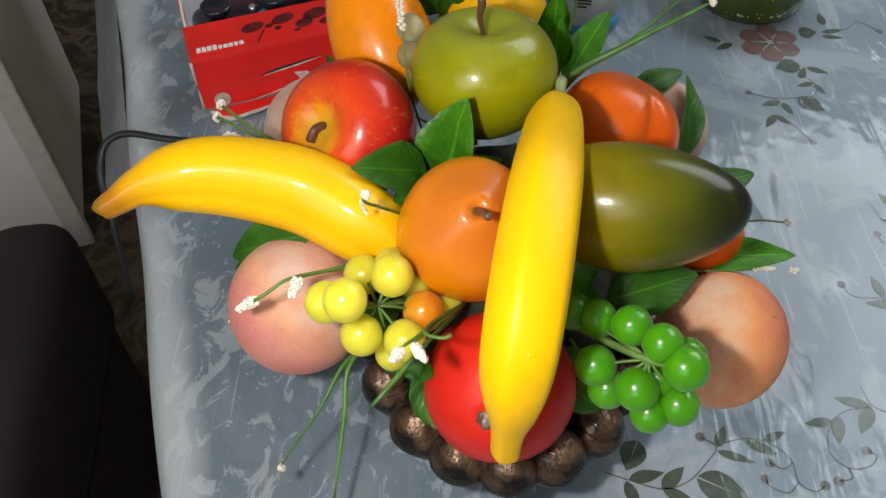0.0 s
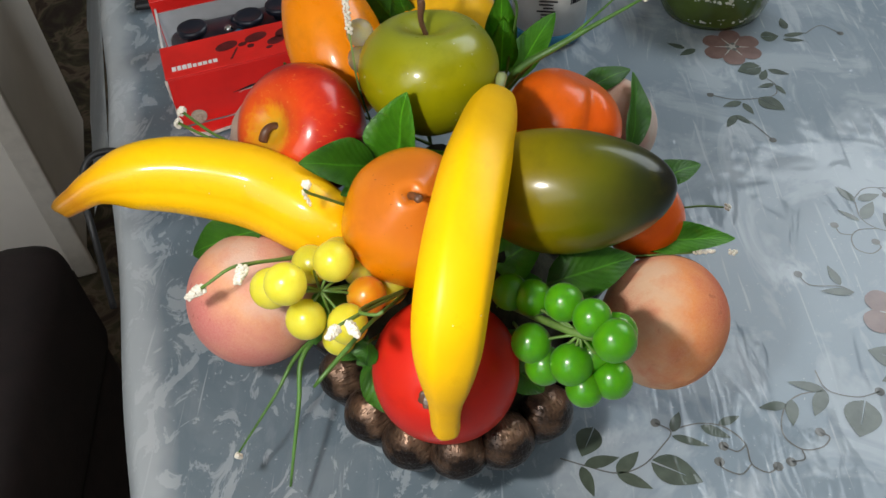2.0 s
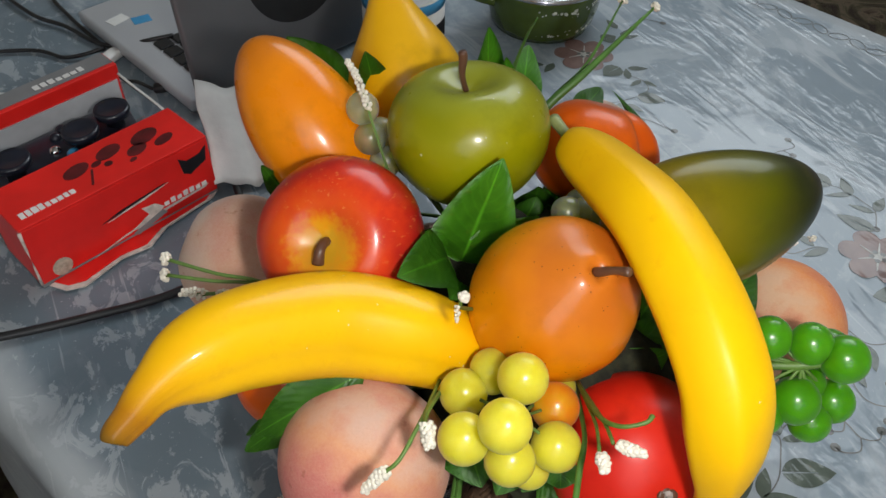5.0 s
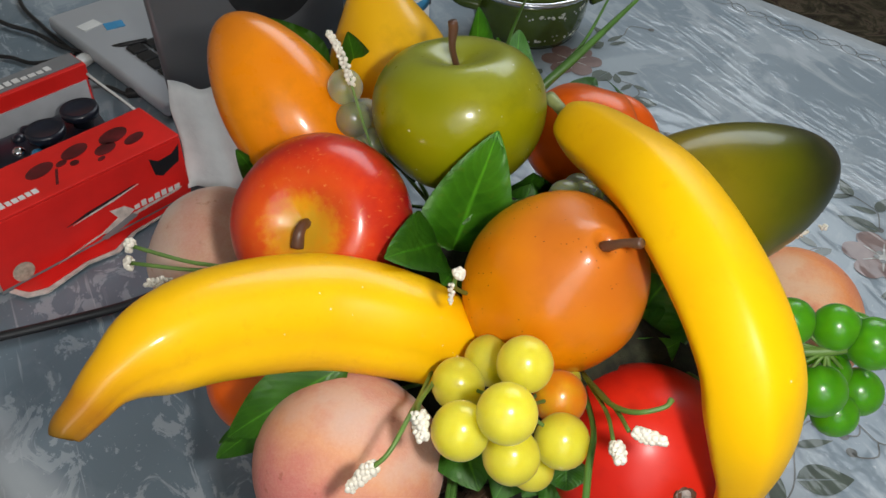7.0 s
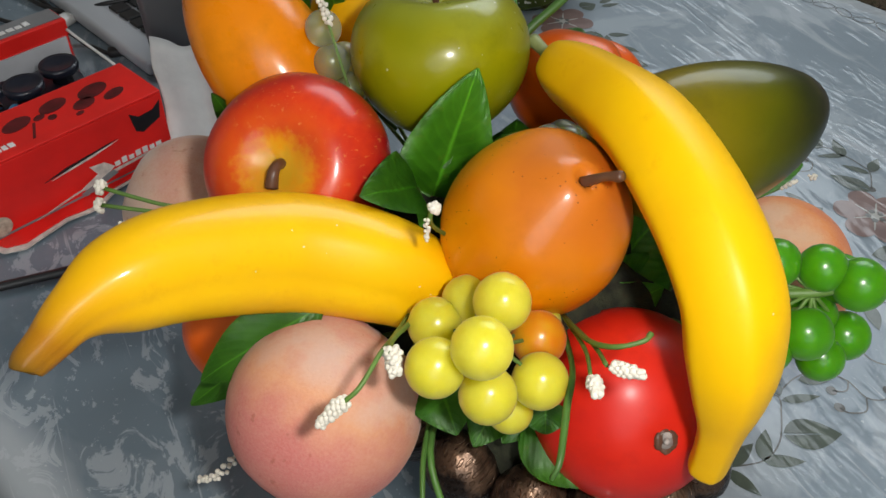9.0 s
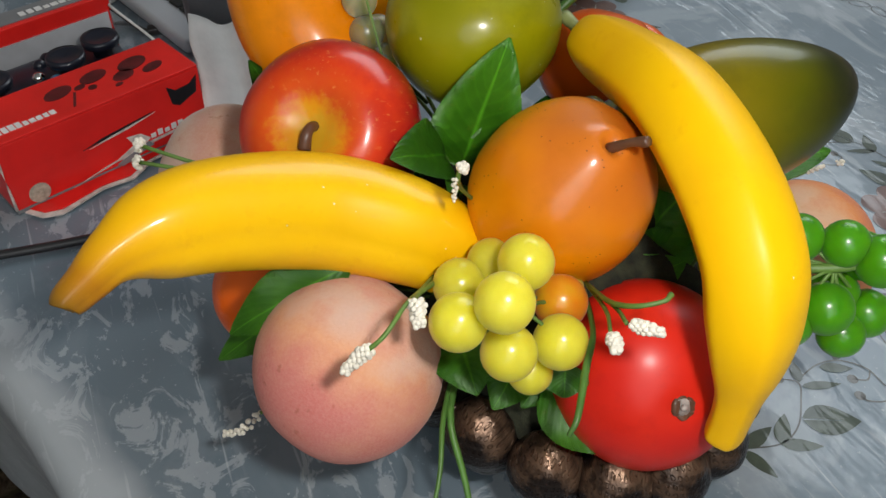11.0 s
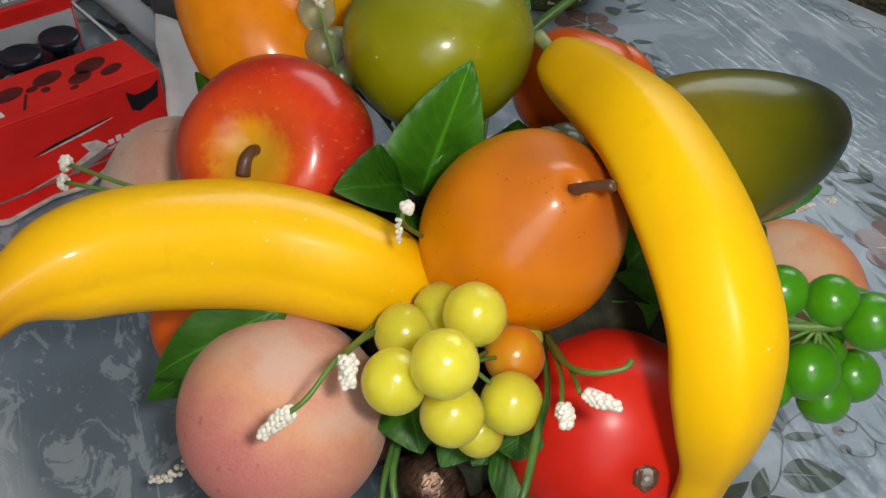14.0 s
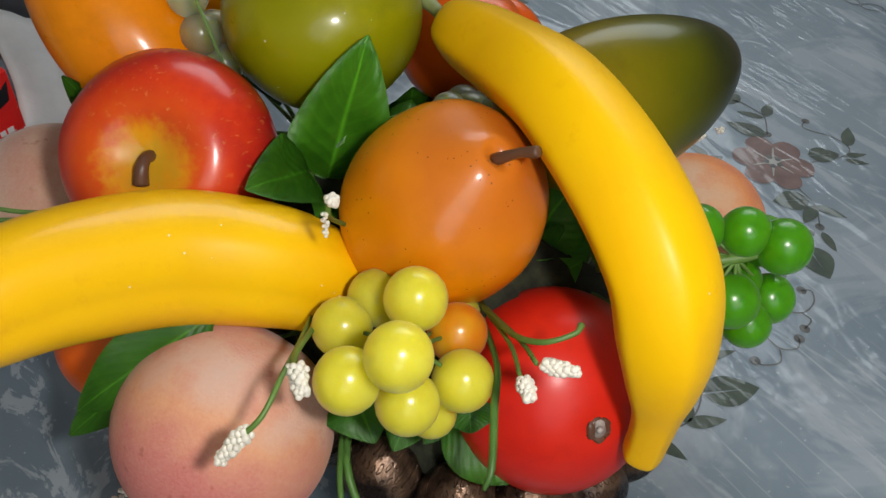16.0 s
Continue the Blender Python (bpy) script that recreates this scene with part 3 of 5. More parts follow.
part("draped_side", draped_side(), M_CLOTH, cloth, "spread-out hanging side of the cloth")
TO_CLOTH = AROUND.inverted()


def printed(name, bm, material):
    bmesh.ops.transform(bm, matrix=TO_CLOTH, verts=bm.verts)
    bm.normal_update()
    for f in bm.faces:
        if f.normal.z < 0:
            f.normal_flip()
    me = bpy.data.meshes.new(name)
    bm.to_mesh(me)
    bm.free()
    me.materials.append(material)
    return part(name, me, material, cloth)


def print_leaf(x0, y0, x1, y1, w):
    """A printed leaf: two halves beside a clear rib."""
    bm = bmesh.new()
    a, b = Vector((x0, y0, 0.0003)), Vector((x1, y1, 0.0003))
    d = b - a
    n = Vector((-d.y, d.x, 0))
    for s in (1, -1):
        rim, rib = [], []
        for i in range(11):
            t = i / 10
            h = w * 0.62 * math.sin(math.pi * t ** 0.75) ** 0.9
            gap = 0.02 * (1 - t) if w > 0.38 and t < 0.7 else 0.0
            rim.append(bm.verts.new(a + d * t + n * (s * max(h, gap + 0.004))))
            rib.append(bm.verts.new(a + d * t + n * (s * gap)))
        for i in range(10):
            bm.faces.new((rib[i], rib[i + 1], rim[i + 1], rim[i]))
    return printed("printed_leaf", bm, M_PRINT_LEAF)


def print_vine(points, end_dot=True):
    bm = bmesh.new()
    path = [Vector((p[0], p[1], 0.0002)) for p in smooth_path(points, 6)]
    last = None
    for i, p in enumerate(path):
        d = (path[min(i + 1, len(path) - 1)] - path[max(i - 1, 0)]).normalized()
        n = Vector((-d.y, d.x, 0)) * 0.0005
        pair = bm.verts.new(p + n), bm.verts.new(p - n)
        if last:
            bm.faces.new((*last, pair[1], pair[0]))
        last = pair
    if end_dot:
        bmesh.ops.create_circle(bm, cap_ends=True, segments=12, radius=0.0033, matrix=Matrix.Translation(path[-1]))
    return printed("printed_vine", bm, M_PRINT_VINE)


def print_flower(x, y, r, turn):
    for k in range(6):
        bm = bmesh.new()
        a = radians(turn + 60 * k)
        c = Vector((x + 0.56 * r * math.cos(a), y + 0.56 * r * math.sin(a), 0.0003 + 0.00003 * k))
        ring = []
        for j in range(20):
            w = 2 * math.pi * j / 20
            k2 = 1 + 0.10 * math.cos(2 * w) - 0.12 * max(0, math.cos(w)) ** 8
            p = Vector((0.44 * r * k2 * math.cos(w), 0.40 * r * k2 * math.sin(w), 0))
            p.rotate(Euler((0, 0, a)))
            ring.append(bm.verts.new(c + p))
        bm.faces.new(ring)
        printed("printed_petal", bm, M_PRINT_PETAL)
    bm = bmesh.new()
    for k in range(6):
        a = radians(turn + 30 + 60 * k)
        m = Matrix.Translation((x, y, 0.0006)) @ Matrix.Rotation(a, 4, "Z")
        v = [bm.verts.new(m @ Vector(p)) for p in ((0, -0.0012, 0), (0.55 * r, -0.0004, 0), (0.55 * r, 0.0004, 0), (0, 0.0012, 0))]
        bm.faces.new(v)
    bmesh.ops.create_circle(bm, cap_ends=True, segments=16, radius=0.16 * r, matrix=Matrix.Translation((x, y, 0.0007)))
    printed("printed_flower_centre", bm, M_PRINT_PALE)
    bm = bmesh.new()
    for k in range(5):
        a = radians(72 * k)
        bmesh.ops.create_circle(bm, cap_ends=True, segments=10, radius=0.075 * r, matrix=Matrix.Translation((x + 0.17 * r * math.cos(a), y + 0.17 * r * math.sin(a), 0.0008)))
    printed("printed_stamens", bm, M_PRINT_VINE)


LEAVES_MID = [
    (0.369, 0.476, 0.359, 0.494, 0.3),
    (0.372, 0.478, 0.391, 0.483, 0.35),
    (0.369, 0.456, 0.383, 0.475, 0.35),
    (0.366, 0.454, 0.352, 0.467, 0.2),
    (0.397, 0.437, 0.387, 0.462, 0.55),
    (0.402, 0.420, 0.412, 0.441, 0.35),
    (0.404, 0.421, 0.383, 0.430, 0.2),
    (0.406, 0.397, 0.425, 0.406, 0.35),
    (0.404, 0.396, 0.392, 0.413, 0.25),
    (0.388, 0.380, 0.374, 0.408, 0.42),
    (0.397, 0.348, 0.419, 0.336, 0.55),
    (0.433, 0.339, 0.453, 0.353, 0.35),
    (0.421, 0.333, 0.437, 0.325, 0.25),
    (0.417, 0.330, 0.429, 0.317, 0.25),
    (0.356, 0.317, 0.332, 0.329, 0.6),
    (0.355, 0.310, 0.333, 0.303, 0.35),
    (0.355, 0.310, 0.364, 0.290, 0.28),
    (0.331, 0.388, 0.327, 0.408, 0.28),
    (0.339, 0.381, 0.315, 0.383, 0.25),
]
LEAVES_NEAR = [
    (0.124, 0.243, 0.130, 0.222, 0.3),
    (0.126, 0.244, 0.149, 0.249, 0.3),
    (0.146, 0.238, 0.162, 0.253, 0.35),
    (0.146, 0.238, 0.167, 0.227, 0.28),
    (0.169, 0.246, 0.199, 0.231, 0.5),
    (0.185, 0.264, 0.208, 0.256, 0.2),
    (0.186, 0.267, 0.193, 0.282, 0.35),
    (0.205, 0.271, 0.223, 0.262, 0.3),
    (0.217, 0.272, 0.232, 0.278, 0.3),
    (0.265, 0.286, 0.246, 0.284, 0.3),
    (0.269, 0.290, 0.265, 0.270, 0.35),
    (0.293, 0.297, 0.270, 0.304, 0.25),
    (0.293, 0.297, 0.281, 0.277, 0.35),
    (0.317, 0.288, 0.305, 0.261, 0.65),
    (0.337, 0.291, 0.330, 0.274, 0.3),
    (0.135, 0.271, 0.125, 0.250, 0.6),
]
LEAVES_FAR = [
    (0.350, 0.713, 0.368, 0.713, 0.8),
    (0.378, 0.725, 0.378, 0.745, 0.35),
    (0.373, 0.713, 0.395, 0.717, 0.25),
    (0.371, 0.707, 0.391, 0.704, 0.25),
    (0.338, 0.663, 0.315, 0.657, 0.7),
    (0.334, 0.642, 0.342, 0.658, 0.35),
    (0.344, 0.658, 0.362, 0.649, 0.3),
    (0.344, 0.635, 0.328, 0.631, 0.3),
    (0.345, 0.633, 0.351, 0.619, 0.3),
    (0.325, 0.615, 0.344, 0.596, 0.55),
    (0.308, 0.610, 0.290, 0.604, 0.35),
    (0.309, 0.608, 0.315, 0.591, 0.3),
    (0.299, 0.591, 0.287, 0.574, 0.3),
    (0.299, 0.591, 0.309, 0.578, 0.3),
    (0.272, 0.698, 0.256, 0.708, 0.3),
    (0.282, 0.696, 0.265, 0.686, 0.35),
]
VINES_MID = [
    [(0.369, 0.476), (0.368, 0.457), (0.377, 0.445), (0.397, 0.437), (0.404, 0.421), (0.406, 0.407), (0.405, 0.396), (0.390, 0.381)],
    [(0.392, 0.342), (0.421, 0.333), (0.433, 0.339), (0.431, 0.354), (0.424, 0.365), (0.422, 0.373), (0.430, 0.376)],
    [(0.360, 0.329), (0.355, 0.310), (0.340, 0.295)],
    [(0.377, 0.445), (0.362, 0.444), (0.354, 0.436), (0.354, 0.424), (0.364, 0.419), (0.373, 0.425), (0.371, 0.431)],
    [(0.356, 0.439), (0.347, 0.441), (0.345, 0.450)],
    [(0.370, 0.480), (0.380, 0.490), (0.392, 0.491), (0.396, 0.482)],
    [(0.392, 0.491), (0.406, 0.491), (0.408, 0.501)],
    [(0.339, 0.381), (0.330, 0.387), (0.309, 0.389), (0.303, 0.400)],
]
VINES_NEAR = [
    [(0.111, 0.249), (0.125, 0.244), (0.146, 0.238), (0.163, 0.243), (0.177, 0.256), (0.185, 0.267), (0.176, 0.274)],
    [(0.187, 0.269), (0.205, 0.273), (0.220, 0.270), (0.231, 0.258), (0.232, 0.243), (0.241, 0.237), (0.248, 0.241)],
    [(0.232, 0.243), (0.224, 0.236), (0.214, 0.240), (0.212, 0.245)],
    [(0.232, 0.257), (0.225, 0.252), (0.217, 0.256)],
    [(0.293, 0.297), (0.274, 0.293), (0.262, 0.282), (0.257, 0.264), (0.266, 0.253), (0.279, 0.254), (0.286, 0.261), (0.281, 0.265)],
    [(0.266, 0.253), (0.266, 0.246), (0.257, 0.244)],
    [(0.291, 0.313), (0.295, 0.297), (0.313, 0.291), (0.329, 0.295)],
]
VINES_FAR = [
    [(0.333, 0.671), (0.339, 0.646), (0.345, 0.633), (0.338, 0.617), (0.304, 0.614), (0.282, 0.622)],
    [(0.299, 0.591), (0.310, 0.580), (0.323, 0.555)],
    [(0.395, 0.716), (0.414, 0.729), (0.429, 0.714)],
]
for leaves in (LEAVES_MID, LEAVES_NEAR, LEAVES_FAR):
    for row in leaves:
        print_leaf(*row)
for vines in (VINES_MID, VINES_NEAR, VINES_FAR):
    for row in vines:
        print_vine(row)
print_flower(0.367, 0.357, 0.030, 10)
print_flower(0.318, 0.697, 0.030, 25)

# ---- basket ----
CX, CY = 0.047, 0.344
basket = thing("fruit_basket", pose(CX, CY, 0), "dark bronze resin fruit bowl with rows of bulging lobes", "bowl")
bm = lathe([(0.045, 0.0025), (0.055, 0.004), (0.056, 0.012), (0.062, 0.03), (0.074, 0.052), (0.078, 0.058), (0.070, 0.058), (0.058, 0.04), (0.03, 0.03), (0.004, 0.03)], 48)
bmesh.ops.scale(bm, vec=(1, 1.42, 1), verts=bm.verts)
part("body", bm, M_BRONZE, basket)


def lobe_mesh():
    """A gadroon: an upright swelling with rows of short dents."""
    bm = ball(1.0, 24, 22)
    for v in bm.verts:
        n = v.co.copy()
        dent = 0.03 * max(0, math.sin(n.z * 16)) * max(0, math.sin(math.atan2(n.y, n.x) * 14)) if n.x > -0.2 else 0
        k = 1 - dent + 0.05 * noise.noise(n * 3)
        v.co = Vector((n.x * 0.0165, n.y * 0.0180, n.z * 0.034 if n.z < 0 else n.z * 0.021)) * k
        v.co.x -= 0.35 * max(0, -v.co.z)
    return finish("lobe", bm, M_BRONZE)


lobe = lobe_mesh()
for k in range(19):
    a = 2 * math.pi * (k + 0.25) / 19
    part("lobe", lobe, M_BRONZE, basket, m=Matrix.Translation((0.085 * math.cos(a), 0.120 * math.sin(a), 0.055)) @ Matrix.Rotation(math.atan2(0.080 * math.sin(a), 0.115 * math.cos(a)), 4, "Z"))
bm = lathe([(0.050, 0.002), (0.060, 0.003), (0.062, 0.008), (0.054, 0.016), (0.05, 0.024)], 48)
bmesh.ops.scale(bm, vec=(1, 1.42, 1), verts=bm.verts)
part("foot", bm, M_BRONZE, basket)

# moss packing that holds the stems of the fruit
bm = ball(1.0, 40, 24)
for v in bm.verts:
    v.co = Vector((v.co.x * 0.076, v.co.y * 0.108, v.co.z * 0.086)) * (1 + 0.12 * noise.noise(v.co * 6))
moss = new("moss_packing", finish("moss_packing", bm, M_MOSS))
moss.location = (CX, CY, 0.060)
tagged(moss, "dark moss packing heaped in the fruit bowl", "moss")

# ---- fruit ----
G = "artificial fruit in the bowl"


def sphere_profile(r, height=1.0, top=0.0, bottom=0.0, wide=0.33, shift=0.0, rows=40):
    """An apple-like outline: hollows at both ends, shift moves the widest place up."""
    out = []
    for i in range(rows + 1):
        th = math.pi * (1 - i / rows)
        rr = r * math.sin(th) * (1 + shift * math.cos(th))
        z = r * height * math.cos(th) - r * top * math.exp(-((th / wide) ** 2)) + r * bottom * math.exp(-(((math.pi - th) / wide) ** 2))
        out.append((max(rr, 0.0002), z))
    return out


def fruit_stem(parent, base, tip, r0, r1, material, bend=(0, 0, 0)):
    b, t = Vector(base), Vector(tip)
    mid = (b + t) / 2 + Vector(bend)
    return part("stem", tube([(*b, r0), (*mid, (r0 + r1) * 0.42), (*(b * 0.15 + t * 0.85), r1), (*t, r1 * 0.9)], 10, 4, up=(0.3, 1, 0.2)), material, parent)


def apple(name, label, centre, axis, r, material, spin=0, stem=0.026, droop=None):
    ob = thing(name, aim(centre, axis, spin), label, "apple", G)
    part("body", lathe(sphere_profile(r, 0.90, 0.30, 0.16, 0.36, 0.10), 56, 0.03, 18, r * 100, 5, 0.006), material, ob)
    if droop:
        side = aim(centre, axis, spin).to_3x3().inverted() @ Vector(droop)
        z = r * 0.54
        part("stem", tube([(0, 0, z, 0.0026), (*(Vector((0, 0, z + 0.006)) + side * 0.1), 0.0024), (*(Vector((0, 0, z + 0.010)) + side * 0.45), 0.0026), (*(Vector((0, 0, z + 0.010)) + side), 0.0031)], 10, 5, up=(0.3, 1, 0.2)), M_STEM_BROWN, ob)
    else:
        fruit_stem(ob, (0, 0, r * 0.52), (0.004, 0.002, r * 0.52 + stem), 0.0016, 0.0024, M_STEM_BROWN, (0.002, 0, 0))
    return ob


apple("green_apple", "glossy olive-green artificial apple with a thin brown stem", (0.0338, 0.4175, 0.1828), (0.02, 0.20, 1.0), 0.0437, M_GREEN_APPLE, 20)
apple("red_apple", "glossy red artificial apple with a yellow stem hollow", (-0.0475, 0.399, 0.1545), (-0.50, -0.53, 0.66), 0.0432, M_RED_APPLE, 40, 0.017, (-0.004, -0.004, -0.010))


def pear(name, label, centre, axis, r, material, neck=0.55, length=1.25, spin=0, stem=None, start=0.15, lump=0.03):
    """A pear: a round belly that draws in to a blunt neck; stem: tip of the stem in the pear's own axes."""
    ob = thing(name, aim(centre, axis, spin), label, "pear", G)
    prof = []
    for i in range(49):
        th = math.pi * (1 - i / 48)
        c = math.cos(th)
        k = 1.0
        if c > start:
            q = (c - start) / (1 - start)
            k = 1 - (1 - neck) * q * q * (3 - 2 * q)
        z = r * (c * (length if c > 0 else 0.9)) - r * 0.13 * math.exp(-((th / 0.16) ** 2)) + r * 0.1 * math.exp(-(((math.pi - th) / 0.3) ** 2))
        prof.append((max(0.0002, r * math.sin(th) * k), z))
    bm = lathe(prof, 56, lump, 34, r * 77)
    part("body", bm, material, ob)
    if stem:
        z = r * length - r * 0.14
        b, t = Vector((0, 0, z)), Vector(stem)
        mid = b * 0.5 + t * 0.5 + Vector((0, 0, 0.002))
        part("stem", tube([(*b, 0.0024), (*mid, 0.0017), (*(b * 0.1 + t * 0.9), 0.0022), (*t, 0.0019)], 10, 4, up=(0.1, 0.2, 1)), M_STEM_BROWN, ob)
    return ob


PEAR_AXIS = (0.09, -0.46, 0.88)
pear("orange_pear", "orange-brown artificial pear with a short brown stem", (0.024, 0.313, 0.158), PEAR_AXIS, 0.0392, M_PEAR, 0.68, 1.30, 0, tuple(aim((0.024, 0.313, 0.158), PEAR_AXIS).inverted() @ Vector((0.0335, 0.277, 0.2105))), 0.58, 0.07)
pear("yellow_pear", "bright yellow artificial pear with a tapering neck", (0.043, 0.520, 0.152), (-0.04, 0.42, 0.90), 0.038, M_YELLOW_PEAR, 0.36, 1.9, 0, None, 0.0)


def mango(name, label, centre, axis, r, half, material, spin=0, beak=0.12):
    ob = thing(name, aim(centre, axis, spin), label, "mango", G)
    bm = lathe(sphere_profile(r, half / r, 0.0, 0.0, 0.3, -0.15), 52, 0.03, 16, half * 50)
    for v in bm.verts:
        t = v.co.z / half
        v.co.x += r * beak * t * t
        v.co.y *= 0.93
    part("body", bm, material, ob)
    return ob


mango("orange_mango", "smooth orange artificial mango", (-0.0355, 0.4845, 0.1670), (-0.338, 0.596, 0.728), 0.0358, 0.0560, M_ORANGE_MANGO, 60)
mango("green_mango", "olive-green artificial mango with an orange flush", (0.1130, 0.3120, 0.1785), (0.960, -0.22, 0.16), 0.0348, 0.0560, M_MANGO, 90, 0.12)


def round_fruit(name, category, label, centre, axis, r, material, height=0.92, top=0.12, bottom=0.06, lump=0.05, wide=0.3, spin=0, crease=0.0, shift=0.0, face=None):
    """A round fruit; crease: a dented furrow, on the side that looks along face."""
    if face:
        q = aim(centre, axis).to_3x3().inverted() @ Vector(face)
        spin = math.degrees(math.atan2(q.y, q.x))
    ob = thing(name, aim(centre, axis, spin), label, category, G)
    bm = lathe(sphere_profile(r, height, top, bottom, wide, shift), 52, lump, 17, r * 130 + spin)
    if crease:
        for v in bm.verts:
            a = math.atan2(v.co.y, v.co.x)
            k = 1 - crease * math.exp(-(a / 0.22) ** 2) * max(0, v.co.z / r + 0.5)
            v.co.x *= k
            v.co.y *= k
    part("body", bm, material, ob)
    return ob


round_fruit("tangerine", "tangerine", "orange artificial tangerine with a dented side", (0.1195, 0.4165, 0.1430), (0.40, 0.3, 0.85), 0.0390, M_TANGERINE, 0.84, 0.1, 0.05, 0.04, 0.4, 0, 0.26, 0.0, (0.35, -0.8, 0.3))
round_fruit("tangerine", "tangerine", "orange artificial tangerine tucked under a banana", (-0.089, 0.398, 0.066), (-0.5, -0.3, 0.5), 0.031, M_TANGERINE, 0.88, 0.05, 0.05, 0.03)
round_fruit("tangerine", "tangerine", "orange artificial tangerine behind a peach", (0.163, 0.352, 0.120), (0.8, 0.1, 0.5), 0.030, M_TANGERINE, 0.88, 0.05, 0.05, 0.03)
round_fruit("peach", "peach", "fuzzy pink-orange artificial peach over the bowl's rim", (-0.0765, 0.3075, 0.0985), (-0.7, -0.22, -0.5), 0.0416, M_PEACH, 1.0, 0.08, 0.05, 0.04)
round_fruit("peach", "peach", "fuzzy orange artificial peach beside green grapes", (0.1725, 0.2940, 0.0845), (0.88, -0.29, -0.27), 0.0408, M_PEACH_WARM, 0.95, 0.10, 0.05, 0.04, 0.25)
round_fruit("peach", "peach", "pale fuzzy artificial peach beside the red box", (-0.0875, 0.4790, 0.0845), (-0.6, 0.4, 0.3), 0.0402, M_PEACH_PALE, 0.95, 0.10, 0.05, 0.03, 0.25, 0, 0.05)
round_fruit("peach", "peach", "pale fuzzy artificial peach behind the tangerine", (0.160, 0.468, 0.095), (0.6, 0.3, 0.3), 0.036, M_PEACH_PALE, 0.95, 0.10, 0.05, 0.03)
red = round_fruit("red_fruit", "artificial fruit", "glossy red artificial fruit with a grey calyx", (0.042, 0.254, 0.098), (-0.22, -0.80, 0.50), 0.0420, M_TOMATO, 0.98, 0.05, 0.03, 0.03, 0.12, 0, 0, 0.06)
bm = bmesh.new()
disc(bm, 0.0036, 0.0395, thick=0.002, seg=14)
bmesh.ops.create_uvsphere(bm, u_segments=8, v_segments=6, radius=0.0016, matrix=pose(0, 0, 0.0412))
part("calyx", bm, M_CALYX, red, "small grey calyx")
part("calyx_ring", lathe([(0.0034, 0.0392), (0.0050, 0.0394), (0.0048, 0.0402), (0.0036, 0.0404)], 18, 0.2, 300), M_STEM_BROWN, red, "dark ring round the calyx")


def banana_section(w, flat):
    """Five flat faces that meet in soft ridges."""
    a = (w + 0.35) % (2 * math.pi / 5) - math.pi / 5
    return 1 - flat + flat * min(1.0 / math.cos(a), 1.17) / 1.06


def banana(label, points, material, stub=None, tall=1.0, up=(0.2, 0.2, 1), flat=0.4):
    base = Vector(points[len(points) // 2][:3])
    ob = thing("banana", Matrix.Translation(base), label, "banana", G)
    pts = [(p[0] - base.x, p[1] - base.y, p[2] - base.z, p[3]) for p in points]
    part("body", tube(pts, 60, 7, lambda w: banana_section(w, flat) * (1 + (tall - 1) * abs(math.sin(w))), True, up), material, ob)
    if stub:
        q = [(p[0] - base.x, p[1] - base.y, p[2] - base.z, p[3]) for p in stub]
        part("stem", tube(q, 12, 4), M_STEM_PALE, ob, "pale green cut stem")
    return ob


banana("long yellow artificial banana lying across the fruit", [(0.0428, 0.2062, 0.1120, 0.0055), (0.0428, 0.2062, 0.1138, 0.0074), (0.0430, 0.2064, 0.1240, 0.0077), (0.0437, 0.2077, 0.1370, 0.0090), (0.0448, 0.2110, 0.1520, 0.0134), (0.0463, 0.2170, 0.1690, 0.0170), (0.0490, 0.229, 0.188, 0.0182), (0.0545, 0.258, 0.202, 0.0186), (0.0620, 0.300, 0.208, 0.0180), (0.0680, 0.338, 0.201, 0.0165), (0.0715, 0.362, 0.195, 0.0148), (0.0740, 0.376, 0.191, 0.0110), (0.0750, 0.382, 0.189, 0.0050)], M_BANANA, [(0.0735, 0.374, 0.191, 0.0035), (0.0770, 0.393, 0.189, 0.0030), (0.0785, 0.405, 0.188, 0.0036)], 1.0, (1, -0.15, 0))
banana("curved yellow artificial banana with a brown stalk end", [(-0.1755, 0.317, 0.170, 0.0035), (-0.174, 0.318, 0.171, 0.0055), (-0.166, 0.322, 0.174, 0.0068), (-0.155, 0.329, 0.177, 0.0095), (-0.138, 0.338, 0.175, 0.0163), (-0.111, 0.346, 0.168, 0.0198), (-0.071, 0.347, 0.155, 0.0215), (-0.038, 0.333, 0.144, 0.0203), (-0.018, 0.323, 0.131, 0.0165), (-0.006, 0.317, 0.122, 0.0080)], M_BANANA_BROWN, None, 1.18, (0.2, 0.2, 1), 0.16)


